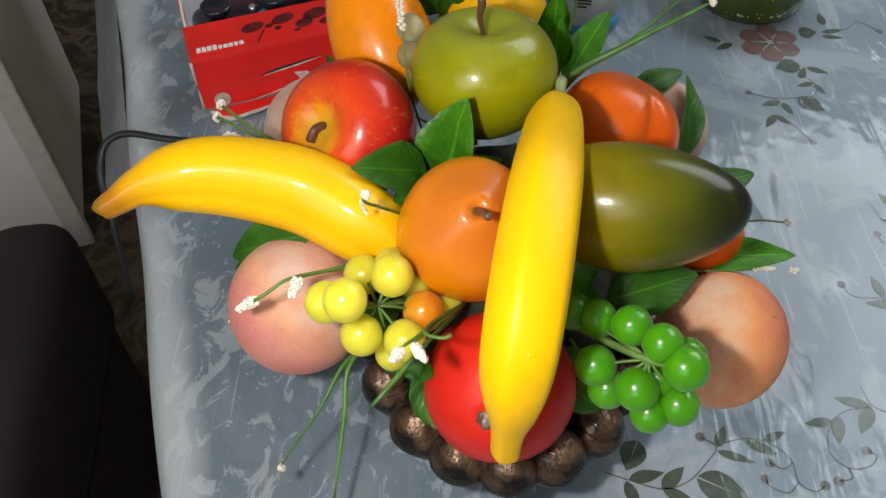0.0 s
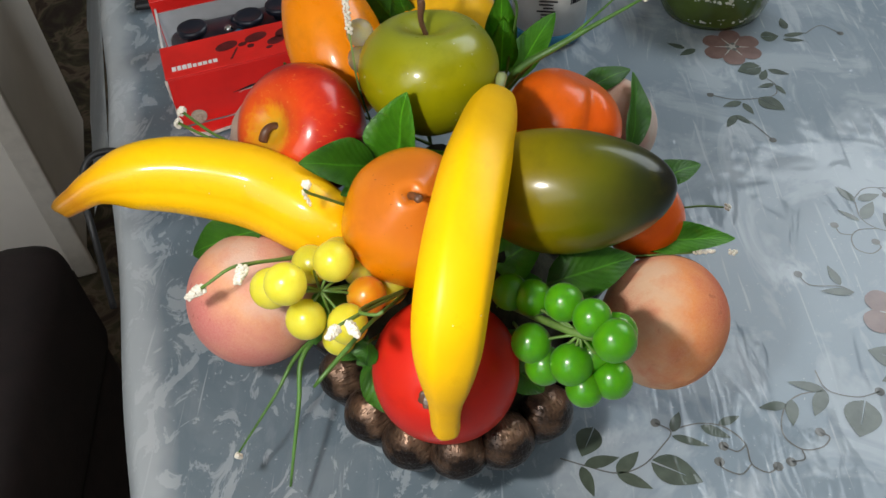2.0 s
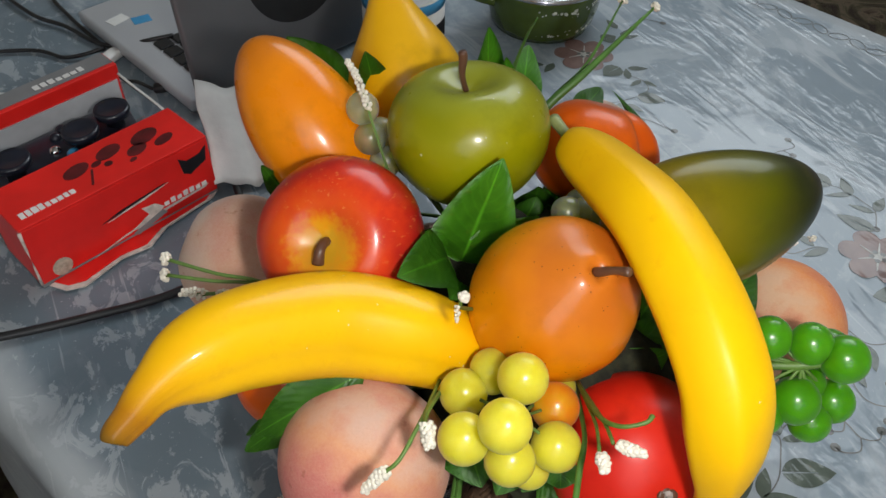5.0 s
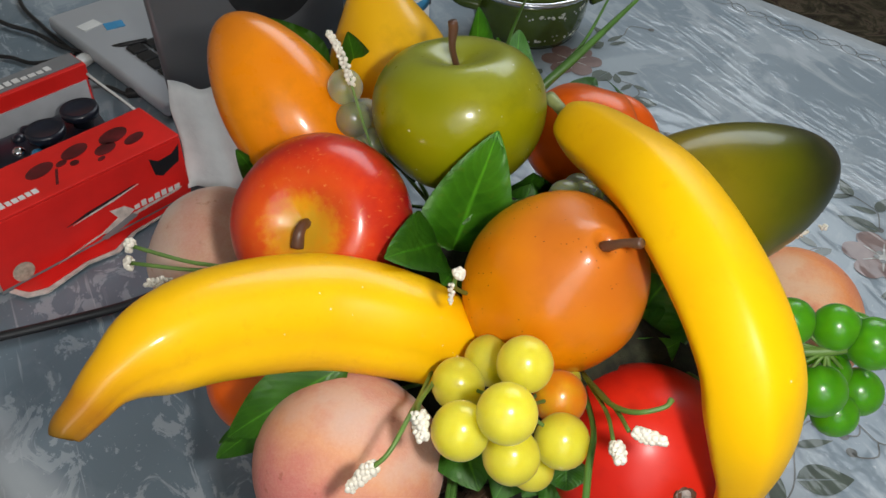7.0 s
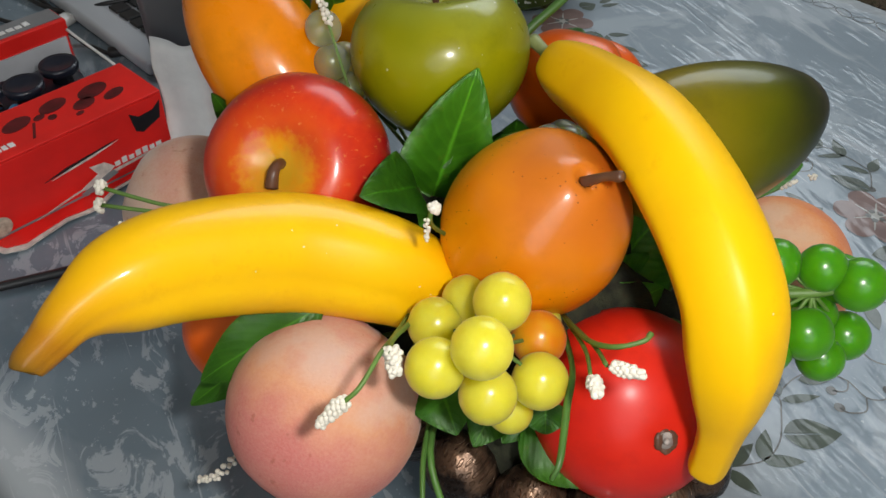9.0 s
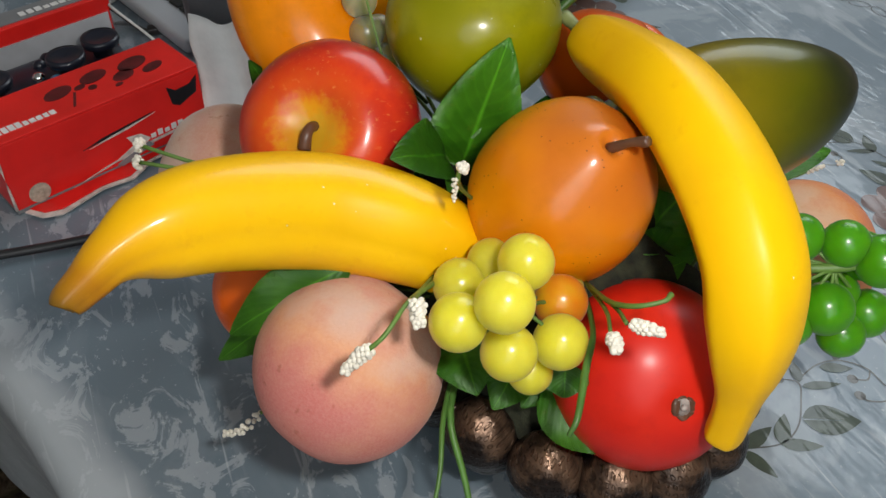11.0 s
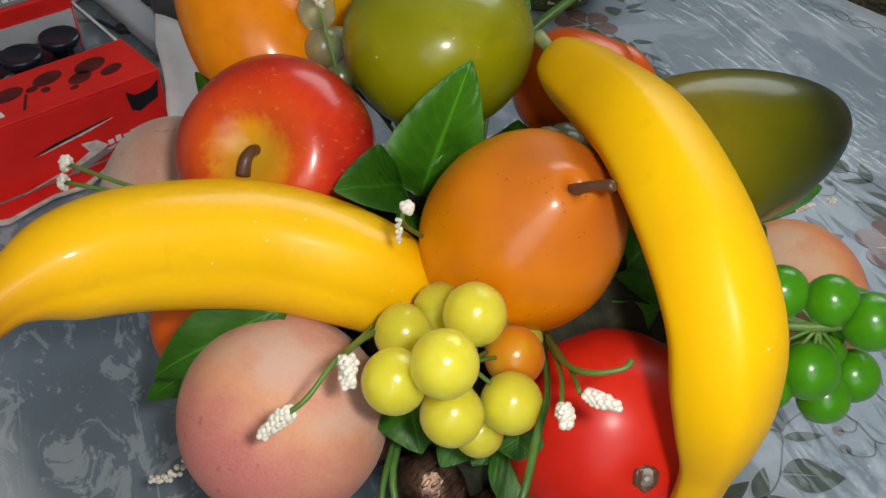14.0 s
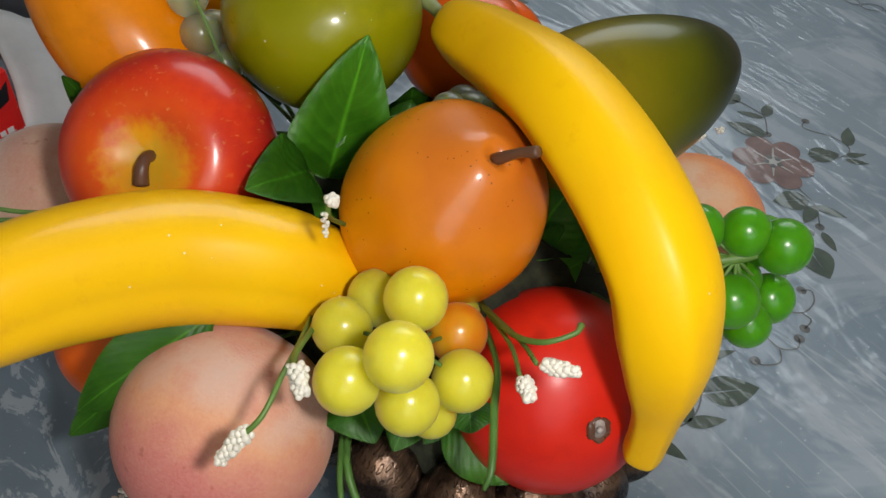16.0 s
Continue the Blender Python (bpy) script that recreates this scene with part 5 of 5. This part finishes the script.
def game_box():
    W, D, H = 0.152, 0.150, 0.055
    ob = thing("gamepad_box", pose(-0.2135, 0.595, 0.0015, 0, 0, 19.8), "worn red cardboard gamepad box with a clear window", "box")
    card = box(bmesh.new(), (W, D, 0.003), pose(W / 2, D / 2, 0.0015), 0.0006)
    part("base_card", card, M_GREY_CARD, ob, smooth=False)
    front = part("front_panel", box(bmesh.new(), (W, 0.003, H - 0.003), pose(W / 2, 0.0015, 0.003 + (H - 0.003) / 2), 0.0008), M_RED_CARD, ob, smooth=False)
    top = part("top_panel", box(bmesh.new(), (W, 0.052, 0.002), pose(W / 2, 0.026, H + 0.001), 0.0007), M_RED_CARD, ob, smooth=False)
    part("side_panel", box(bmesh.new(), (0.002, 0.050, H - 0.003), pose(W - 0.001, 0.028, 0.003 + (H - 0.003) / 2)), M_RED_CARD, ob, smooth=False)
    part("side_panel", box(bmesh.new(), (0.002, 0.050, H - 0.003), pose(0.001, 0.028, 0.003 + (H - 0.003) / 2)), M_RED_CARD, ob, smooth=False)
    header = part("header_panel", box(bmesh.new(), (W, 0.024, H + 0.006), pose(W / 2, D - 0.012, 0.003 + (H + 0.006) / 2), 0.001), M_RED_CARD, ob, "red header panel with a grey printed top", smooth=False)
    part("header_lining", box(bmesh.new(), (W - 0.008, 0.0012, H - 0.010), pose(W / 2, D - 0.0250, 0.006 + (H - 0.010) / 2)), M_TRAY, header, smooth=False)
    part("tray", box(bmesh.new(), (W - 0.010, 0.064, 0.004), pose(W / 2, 0.086, 0.0052), 0.001, 1), M_TRAY, ob, "pale moulded tray", smooth=False)
    part("header_print", box(bmesh.new(), (W * 0.96, 0.019, 0.0008), pose(W * 0.51, D - 0.0105, H + 0.0095)), M_GREY_CARD, header, smooth=False)
    part("header_word", letter_bars(W * 0.55, D - 0.016, 0.045, 0.007, 7, "z", H + 0.0104, 3), M_WHITE_PRINT, header, smooth=False)
    part("header_badge", box(bmesh.new(), (0.030, 0.012, 0.0008), pose(W * 0.25, D - 0.012, H + 0.0096)), M_BLACK_PRINT, header, smooth=False)
    # clear blister over the pad
    blister = bmesh.new()
    box(blister, (W - 0.006, 0.0012, H - 0.004), pose(W / 2, 0.0535, 0.003 + (H - 0.004) / 2))
    box(blister, (0.0012, 0.068, H - 0.004), pose(0.003, 0.088, 0.003 + (H - 0.004) / 2))
    box(blister, (0.0012, 0.068, H - 0.004), pose(W - 0.003, 0.088, 0.003 + (H - 0.004) / 2))
    b = part("blister", blister, M_CLEAR, ob, "clear plastic window", smooth=False)
    b.visible_shadow = False
    part("blister_rim", tube([(W - 0.003, 0.055, H, 0.0012), (W - 0.003, 0.075, H + 0.001, 0.0012), (W - 0.004, 0.100, H + 0.003, 0.0012), (W - 0.004, 0.119, H + 0.004, 0.0012)], 6, 3), M_WHITE, ob)
    part("blister_rim", tube([(0.003, 0.055, H, 0.0012), (0.003, 0.075, H + 0.001, 0.0012), (0.004, 0.100, H + 0.003, 0.0012), (0.004, 0.119, H + 0.004, 0.0012)], 6, 3), M_WHITE, ob)
    # print of the top panel
    def on_front(points):
        return [(x * 1.13, z * 0.84 - 0.003) for x, z in points]

    zt = H + 0.0022
    part("maker_word", letter_bars(0.007, 0.009, 0.042, 0.0075, 9, "z", zt, 5), M_WHITE_PRINT, top, smooth=False)
    for cx, cy, rx, ry in ((0.104, 0.034, 0.011, 0.008), (0.093, 0.023, 0.008, 0.006), (0.112, 0.020, 0.008, 0.005), (0.078, 0.036, 0.010, 0.007), (0.053, 0.032, 0.010, 0.007), (0.066, 0.029, 0.004, 0.003), (0.072, 0.023, 0.003, 0.003), (0.086, 0.014, 0.003, 0.002)):
        part("dark_print", flat_shape([(x, y) for x, y in oval(cx * 1.13, cy * 0.95, rx * 1.1, ry * 0.95, 0.3)], z=H + 0.002, thick=0.0004), M_DARK_PRINT, top, smooth=False)
    part("dark_print", flat_shape([(0.060, 0.008), (0.062, 0.008), (0.070, 0.024), (0.068, 0.024)], z=H + 0.002, thick=0.0004), M_DARK_PRINT, top, smooth=False)
    # print and wear of the front panel
    part("emblem", flat_shape(on_front([(0.110, 0.062), (0.112, 0.044), (0.117, 0.040), (0.122, 0.043), (0.130, 0.047), (0.132, 0.063), (0.126, 0.057), (0.116, 0.056)]), y=-0.0002), M_BLACK_PRINT, front, "black emblem with two ears", smooth=False)
    part("model_word", letter_bars(0.104, 0.014, 0.040, 0.0052, 7, "y", -0.0004, 8), M_WHITE_PRINT, front, smooth=False)
    part("slit", flat_shape(on_front([(0.048, 0.036), (0.062, 0.0405), (0.092, 0.0445), (0.098, 0.0450), (0.080, 0.0405)]), y=-0.0002), M_BLACK_PRINT, front, "torn dark slit", smooth=False)
    part("torn_edge", flat_shape(on_front([(0.052, 0.0355), (0.080, 0.0395), (0.099, 0.0445), (0.084, 0.0420), (0.064, 0.0385)]), y=-0.0008), M_TORN, front, smooth=False)
    part("torn_edge", flat_shape(on_front([(0.036, 0.006), (0.075, 0.014), (0.125, 0.018), (0.128, 0.020), (0.090, 0.018), (0.060, 0.0125)]), y=-0.0003), M_TORN, front, smooth=False)
    part("torn_edge", flat_shape(on_front([(0.076, 0.032), (0.086, 0.030), (0.092, 0.022), (0.086, 0.018), (0.072, 0.012), (0.066, 0.014), (0.080, 0.022)]), y=-0.0012), M_TORN, front, smooth=False)
    part("tape", flat_shape(on_front([(0.066, 0.011), (0.090, 0.020), (0.093, 0.015), (0.069, 0.007)]), y=-0.0018), M_GREY_CARD, front, "grey tape scrap", smooth=False)
    part("seal", box(disc(bmesh.new(), 0.0075, 0, pose(0.018, -0.0004, 0.0105, 90), 24), (0.0001, 0.0001, 0.0001), pose(0.018, 0.0, 0.0105)), M_SEAL, front, "round silver seal", smooth=False)
    ring = [(0.004, -0.001), (0.010, -0.014), (0.022, -0.020), (0.056, -0.014), (0.078, -0.018), (0.098, -0.008), (0.144, -0.004), (0.150, 0.0)]
    part("bottom_flap", flat_shape(ring, z=0.0002, thick=0.0012), M_TORN, ob, "torn pale bottom flap", smooth=False)
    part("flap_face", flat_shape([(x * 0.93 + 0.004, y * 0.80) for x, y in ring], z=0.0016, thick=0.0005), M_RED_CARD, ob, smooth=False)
    part("corner_wear", tube([(0.0, 0.0, 0.004, 0.0012), (0.0, -0.0004, 0.03, 0.0008), (0.0, 0.0, H, 0.0014)], 6, 3), M_TORN, ob)


game_box()


def gamepad():
    ob = thing("gamepad", pose(-0.2135, 0.595, 0.0088, 0, 0, 19.8) @ pose(0.076, 0.090, 0) @ Matrix.Diagonal((1.06, 1.0, 0.93, 1)), "black gamepad lying inside the clear box window", "gamepad")
    bm = bmesh.new()
    box(bm, (0.096, 0.056, 0.034), pose(0, 0.002, 0.019), 0.013, 4)
    part("shell", bm, M_PAD, ob)
    for x in (-0.042, 0.042):
        bm = bmesh.new()
        box(bm, (0.034, 0.060, 0.032), pose(x, -0.002, 0.018, 0, 0, 14 if x < 0 else -14), 0.013, 4)
        part("grip", bm, M_PAD, ob)
    for x, y in ((-0.040, -0.010), (0.012, -0.012), (0.042, -0.004)):
        bm = lathe([(0.0070, 0.030), (0.0070, 0.042), (0.0130, 0.045), (0.0138, 0.049), (0.0130, 0.052), (0.0100, 0.0510), (0.0004, 0.0495)], 28)
        bmesh.ops.translate(bm, vec=(x, y, 0), verts=bm.verts)
        part("thumbstick", bm, M_PAD, ob)
    for i, (x, y) in enumerate(((0.000, -0.018), (-0.008, -0.006), (0.008, 0.016), (0.000, 0.010))):
        bm = bmesh.new()
        bmesh.ops.create_uvsphere(bm, u_segments=14, v_segments=8, radius=0.0048, matrix=pose(x, y, 0.0365))
        part("button", bm, M_BLUE if i == 0 else M_CHROME if i == 1 else M_PAD, ob, "blue button" if i == 0 else "")


gamepad()


def laptop():
    ob = thing("laptop", pose(-0.061, 0.752, 0.0012, 0, 0, 17.5), "open silver laptop with a grey lid", "laptop")
    W = 0.30
    base = part("base", box(bmesh.new(), (W, 0.215, 0.014), pose(W / 2, 0.112, 0.0095), 0.004, 3), M_PALM, ob)
    part("foot", box(bmesh.new(), (W * 0.8, 0.01, 0.003), pose(W / 2, 0.02, 0.0015)), M_BLACK, ob, smooth=False)
    part("foot", box(bmesh.new(), (W * 0.8, 0.01, 0.003), pose(W / 2, 0.20, 0.0015)), M_BLACK, ob, smooth=False)
    for r in range(5):
        for c in range(14):
            part("key", box(bmesh.new(), (0.0155, 0.0155, 0.003), pose(0.032 + c * 0.0182, 0.030 + r * 0.0182, 0.0176), 0.001, 1), M_BLACK, base, smooth=False)
    part("touchpad", box(bmesh.new(), (0.09, 0.055, 0.0006), pose(W / 2, 0.17, 0.0168)), M_LID, base, smooth=False)
    lid = part("lid", box(bmesh.new(), (W, 0.008, 0.205), pose(W / 2, -0.002, 0.118, -6), 0.003, 3), M_LID, ob, "grey metal lid")
    part("emblem", box(disc(bmesh.new(), 0.052, 0, pose(0.118, -0.0062, 0.112, 84), 40, 0.0012), (0.0001, 0.0001, 0.0001), pose(0.118, 0, 0.112)), M_BLACK, lid, "large round black emblem", smooth=False)
    part("screen", box(bmesh.new(), (W - 0.02, 0.001, 0.185), pose(W / 2, 0.0028, 0.119, -6)), M_BLACK, lid, smooth=False)
    part("sticker", box(bmesh.new(), (0.020, 0.014, 0.0006), pose(0.022, 0.175, 0.0168, 0, 0, 10)), M_WHITE, base, smooth=False)
    part("sticker", box(bmesh.new(), (0.018, 0.014, 0.0006), pose(0.040, 0.160, 0.0168, 0, 0, -12)), M_BLUE, base, "light blue sticker", smooth=False)


laptop()


def jar():
    ob = thing("plastic_jar", pose(0.139, 0.739, 0.0012), "clear plastic jar with a white and blue label", "jar")
    r = 0.037
    part("body", lathe([(r - 0.004, 0.0), (r - 0.001, 0.002), (r, 0.006), (r, 0.105), (r - 0.004, 0.113), (r - 0.009, 0.118), (r - 0.009, 0.130), (r - 0.011, 0.130), (r - 0.011, 0.116), (r - 0.006, 0.110), (r - 0.002, 0.104), (r - 0.002, 0.004), (0.001, 0.003)], 48), M_LABEL, ob)
    for z0, z1, mat, name in ((0.014, 0.092, M_WHITE, "label"), (0.004, 0.016, M_BLUE, "label_band"), (0.080, 0.090, M_BLUE, "label_band")):
        d = 0.0006 if name == "label" else 0.0010
        part(name, lathe([(r + 0.0002, z0), (r + d, z0), (r + d, z1), (r + 0.0002, z1)], 48), mat, ob)
    for k in range(9):
        a = radians(-100 + (k % 2) * 3)
        bm = bmesh.new()
        box(bm, (0.0006, 0.018 - 0.004 * (k % 3), 0.0014), Matrix.Rotation(a, 4, "Z") @ pose(r + 0.0010, 0, 0.066 - k * 0.0036))
        part("label_line", bm, M_BLACK_PRINT, ob, smooth=False)
    for k in range(8):
        bm = bmesh.new()
        box(bm, (0.0006, 0.0010 + 0.0006 * (k % 3), 0.018), Matrix.Rotation(radians(-62 + k * 3.6), 4, "Z") @ pose(r + 0.0010, 0, 0.058))
        part("barcode_bar", bm, M_BLACK_PRINT, ob, smooth=False)
    part("lid", lathe([(0.0005, 0.144), (0.028, 0.144), (0.031, 0.141), (0.031, 0.121), (0.029, 0.120)], 40), M_WHITE, ob)


jar()


def casserole():
    ob = thing("casserole", pose(0.312, 0.772, 0.0012), "olive-green glazed casserole with white lace decor", "casserole")
    part("body", lathe([(0.044, 0.0), (0.050, 0.002), (0.054, 0.010), (0.058, 0.026), (0.060, 0.046), (0.060, 0.052), (0.057, 0.052), (0.054, 0.030), (0.045, 0.008), (0.001, 0.006)], 56), M_POT, ob)
    part("rim", lathe([(0.0585, 0.0505), (0.062, 0.0510), (0.0625, 0.0535), (0.0605, 0.0555), (0.0575, 0.0545), (0.0570, 0.0515)], 56), M_CHROME, ob, "chrome rim")
    lid = part("lid", lathe([(0.0575, 0.054), (0.057, 0.058), (0.048, 0.068), (0.030, 0.076), (0.010, 0.080), (0.001, 0.080)], 48), M_POT, ob)
    part("knob", lathe([(0.004, 0.079), (0.004, 0.086), (0.010, 0.090), (0.010, 0.095), (0.001, 0.098)], 24), M_CHROME, lid)
    for side in (1, -1):
        a = Vector((side * 0.951, side * -0.309, 0))
        b = Vector((-a.y, a.x, 0))
        pts = [(*(a * 0.056 + b * 0.026 + Vector((0, 0, 0.040))), 0.0055), (*(a * 0.074 + b * 0.018 + Vector((0, 0, 0.043))), 0.0055), (*(a * 0.080 + Vector((0, 0, 0.044))), 0.0055), (*(a * 0.074 - b * 0.018 + Vector((0, 0, 0.043))), 0.0055), (*(a * 0.056 - b * 0.026 + Vector((0, 0, 0.040))), 0.0055)]
        part("handle", tube(pts, 12, 5), M_POT, ob)
    rnd = random.Random(4)
    bm = bmesh.new()
    for _ in range(170):
        w = radians(rnd.gauss(-78, 26))
        z = rnd.uniform(0.012, 0.042) if rnd.random() < 0.7 else rnd.gauss(0.027, 0.006)
        rr = 0.0535 + 0.0066 * min(1, (z - 0.008) / 0.038)
        bmesh.ops.create_icosphere(bm, subdivisions=1, radius=rnd.uniform(0.0008, 0.0024), matrix=Matrix.Translation((rr * math.cos(w), rr * math.sin(w), z)) @ Matrix.Rotation(w, 4, "Z") @ Matrix.Diagonal((0.35, 1, 1, 1)))
    part("lace_decor", bm, M_LACE, ob, "raised white lace flowers")["kind"] = "stuff"


casserole()


def cable(label, pts, r, material=M_CABLE, plug=None):
    root = Vector(pts[0])
    ob = thing("cable", Matrix.Translation(root), label, "cable", "cables on the table")
    part("wire", tube([(*(Vector(p) - root), r) for p in pts], 10, 8, up=(0.1, 0.2, 1)), material, ob)
    if plug:
        at, turn, size, mat = plug
        part("plug", box(bmesh.new(), size, Matrix.Translation(Vector(at) - root) @ Matrix.Rotation(radians(turn), 4, "Z"), min(size) * 0.3, 2), mat, ob)


cable("thick black cable that loops over the table's edge", [(-0.040, 0.720, 0.004), (-0.046, 0.680, 0.004), (-0.055, 0.650, 0.004), (-0.062, 0.600, 0.004), (-0.090, 0.562, 0.004), (-0.131, 0.548, 0.004), (-0.189, 0.551, 0.004), (-0.238, 0.556, 0.005), (-0.276, 0.562, 0.006), (-0.296, 0.556, -0.002), (-0.300, 0.535, -0.020), (-0.290, 0.505, -0.050), (-0.290, 0.480, -0.120)], 0.0032)
cable("black cable running across the cloth to the laptop", [(-0.200, 1.080, 0.004), (-0.169, 0.999, 0.004), (-0.142, 0.961, 0.004), (-0.122, 0.921, 0.004), (-0.105, 0.897, 0.006), (-0.091, 0.886, 0.010), (-0.075, 0.874, 0.018), (-0.050, 0.868, 0.021)], 0.0022)
cable("thin black cable lying on the cloth", [(-0.120, 1.110, 0.003), (-0.145, 1.043, 0.003), (-0.132, 0.970, 0.003), (-0.115, 0.910, 0.003), (-0.121, 0.897, 0.006), (-0.151, 0.902, 0.003), (-0.177, 0.928, 0.003), (-0.240, 0.950, 0.003)], 0.0020)
cable("thin black cable beside the box", [(-0.116, 0.839, 0.003), (-0.098, 0.830, 0.004), (-0.085, 0.812, 0.003), (-0.072, 0.806, 0.003)], 0.0018, M_CABLE, ((-0.075, 0.808, 0.005), -10, (0.022, 0.010, 0.007), M_BLACK))
cable("white charging cable with a white plug", [(-0.110, 0.882, 0.006), (-0.135, 0.862, 0.004), (-0.165, 0.850, 0.003), (-0.210, 0.860, 0.003), (-0.250, 0.880, 0.003)], 0.0020, M_WHITE, ((-0.116, 0.877, 0.006), 38, (0.034, 0.013, 0.009), M_WHITE))

phone = thing("phone", pose(-0.296, 0.862, 0.0012, 0, 0, 12), "black phone lying on the table's edge", "phone")
part("case", box(bmesh.new(), (0.058, 0.110, 0.009), pose(0, 0, 0.0047), 0.004, 3), M_BLACK, phone)
part("screen", box(bmesh.new(), (0.052, 0.100, 0.0006), pose(0, 0, 0.0096)), M_BLACK_PRINT, phone, smooth=False)
part("charger_tip", box(bmesh.new(), (0.010, 0.006, 0.004), pose(-0.018, -0.030, 0.0118), 0.001, 1), M_CHROME, phone, "small metal tip")

bm = bmesh.new()
rows = []
for i in range(15):
    row = []
    for j in range(15):
        a, b = i / 14 - 0.5, j / 14 - 0.5
        n = noise.noise(Vector((a * 2.2, b * 2.2, 1.3)))
        m2 = noise.noise(Vector((a * 4 + 4, b * 4, 2.1)))
        row.append((a * 0.050 + 0.004 * n, b * 0.085 + 0.006 * m2, (b + 0.5) * 0.042 + 0.020 * abs(a - 0.12) + 0.005 * n + 0.003 * m2))
    rows.append(row)
skin_rings(bm, rows, closed=False)
low = min(v.co.z for v in bm.verts)
bmesh.ops.translate(bm, vec=(0, 0, -low), verts=bm.verts)
bmesh.ops.solidify(bm, geom=bm.faces[:], thickness=0.0008)
tissue = new("crumpled_tissue", finish("crumpled_tissue", bm, M_TISSUE))
tissue.matrix_world = pose(-0.040, 0.682, 0.0025, 0, 0, -8)
tagged(tissue, "folded white paper tissue on the cloth", "tissue")

# chain border of the cloth
bm = bmesh.new()
for k in range(56):
    v = 0.05 + k * 0.021
    outer = oval(0.742, v, 0.0065, 0.011, 0.5 if k % 2 else -0.5, 14)
    inner = oval(0.742, v, 0.0055, 0.0100, 0.5 if k % 2 else -0.5, 14)
    o = [bm.verts.new((x, y, 0.0003)) for x, y in outer]
    i2 = [bm.verts.new((x, y, 0.0003)) for x, y in inner]
    for q in range(14):
        bm.faces.new((o[q], o[(q + 1) % 14], i2[(q + 1) % 14], i2[q]))
bm.normal_update()
for f in bm.faces:
    if f.normal.z < 0:
        f.normal_flip()
chain = bpy.data.meshes.new("chain_border")
bm.to_mesh(chain)
bm.free()
chain.materials.append(M_PRINT_VINE)
part("chain_border", chain, M_PRINT_VINE, cloth, "printed chain border")
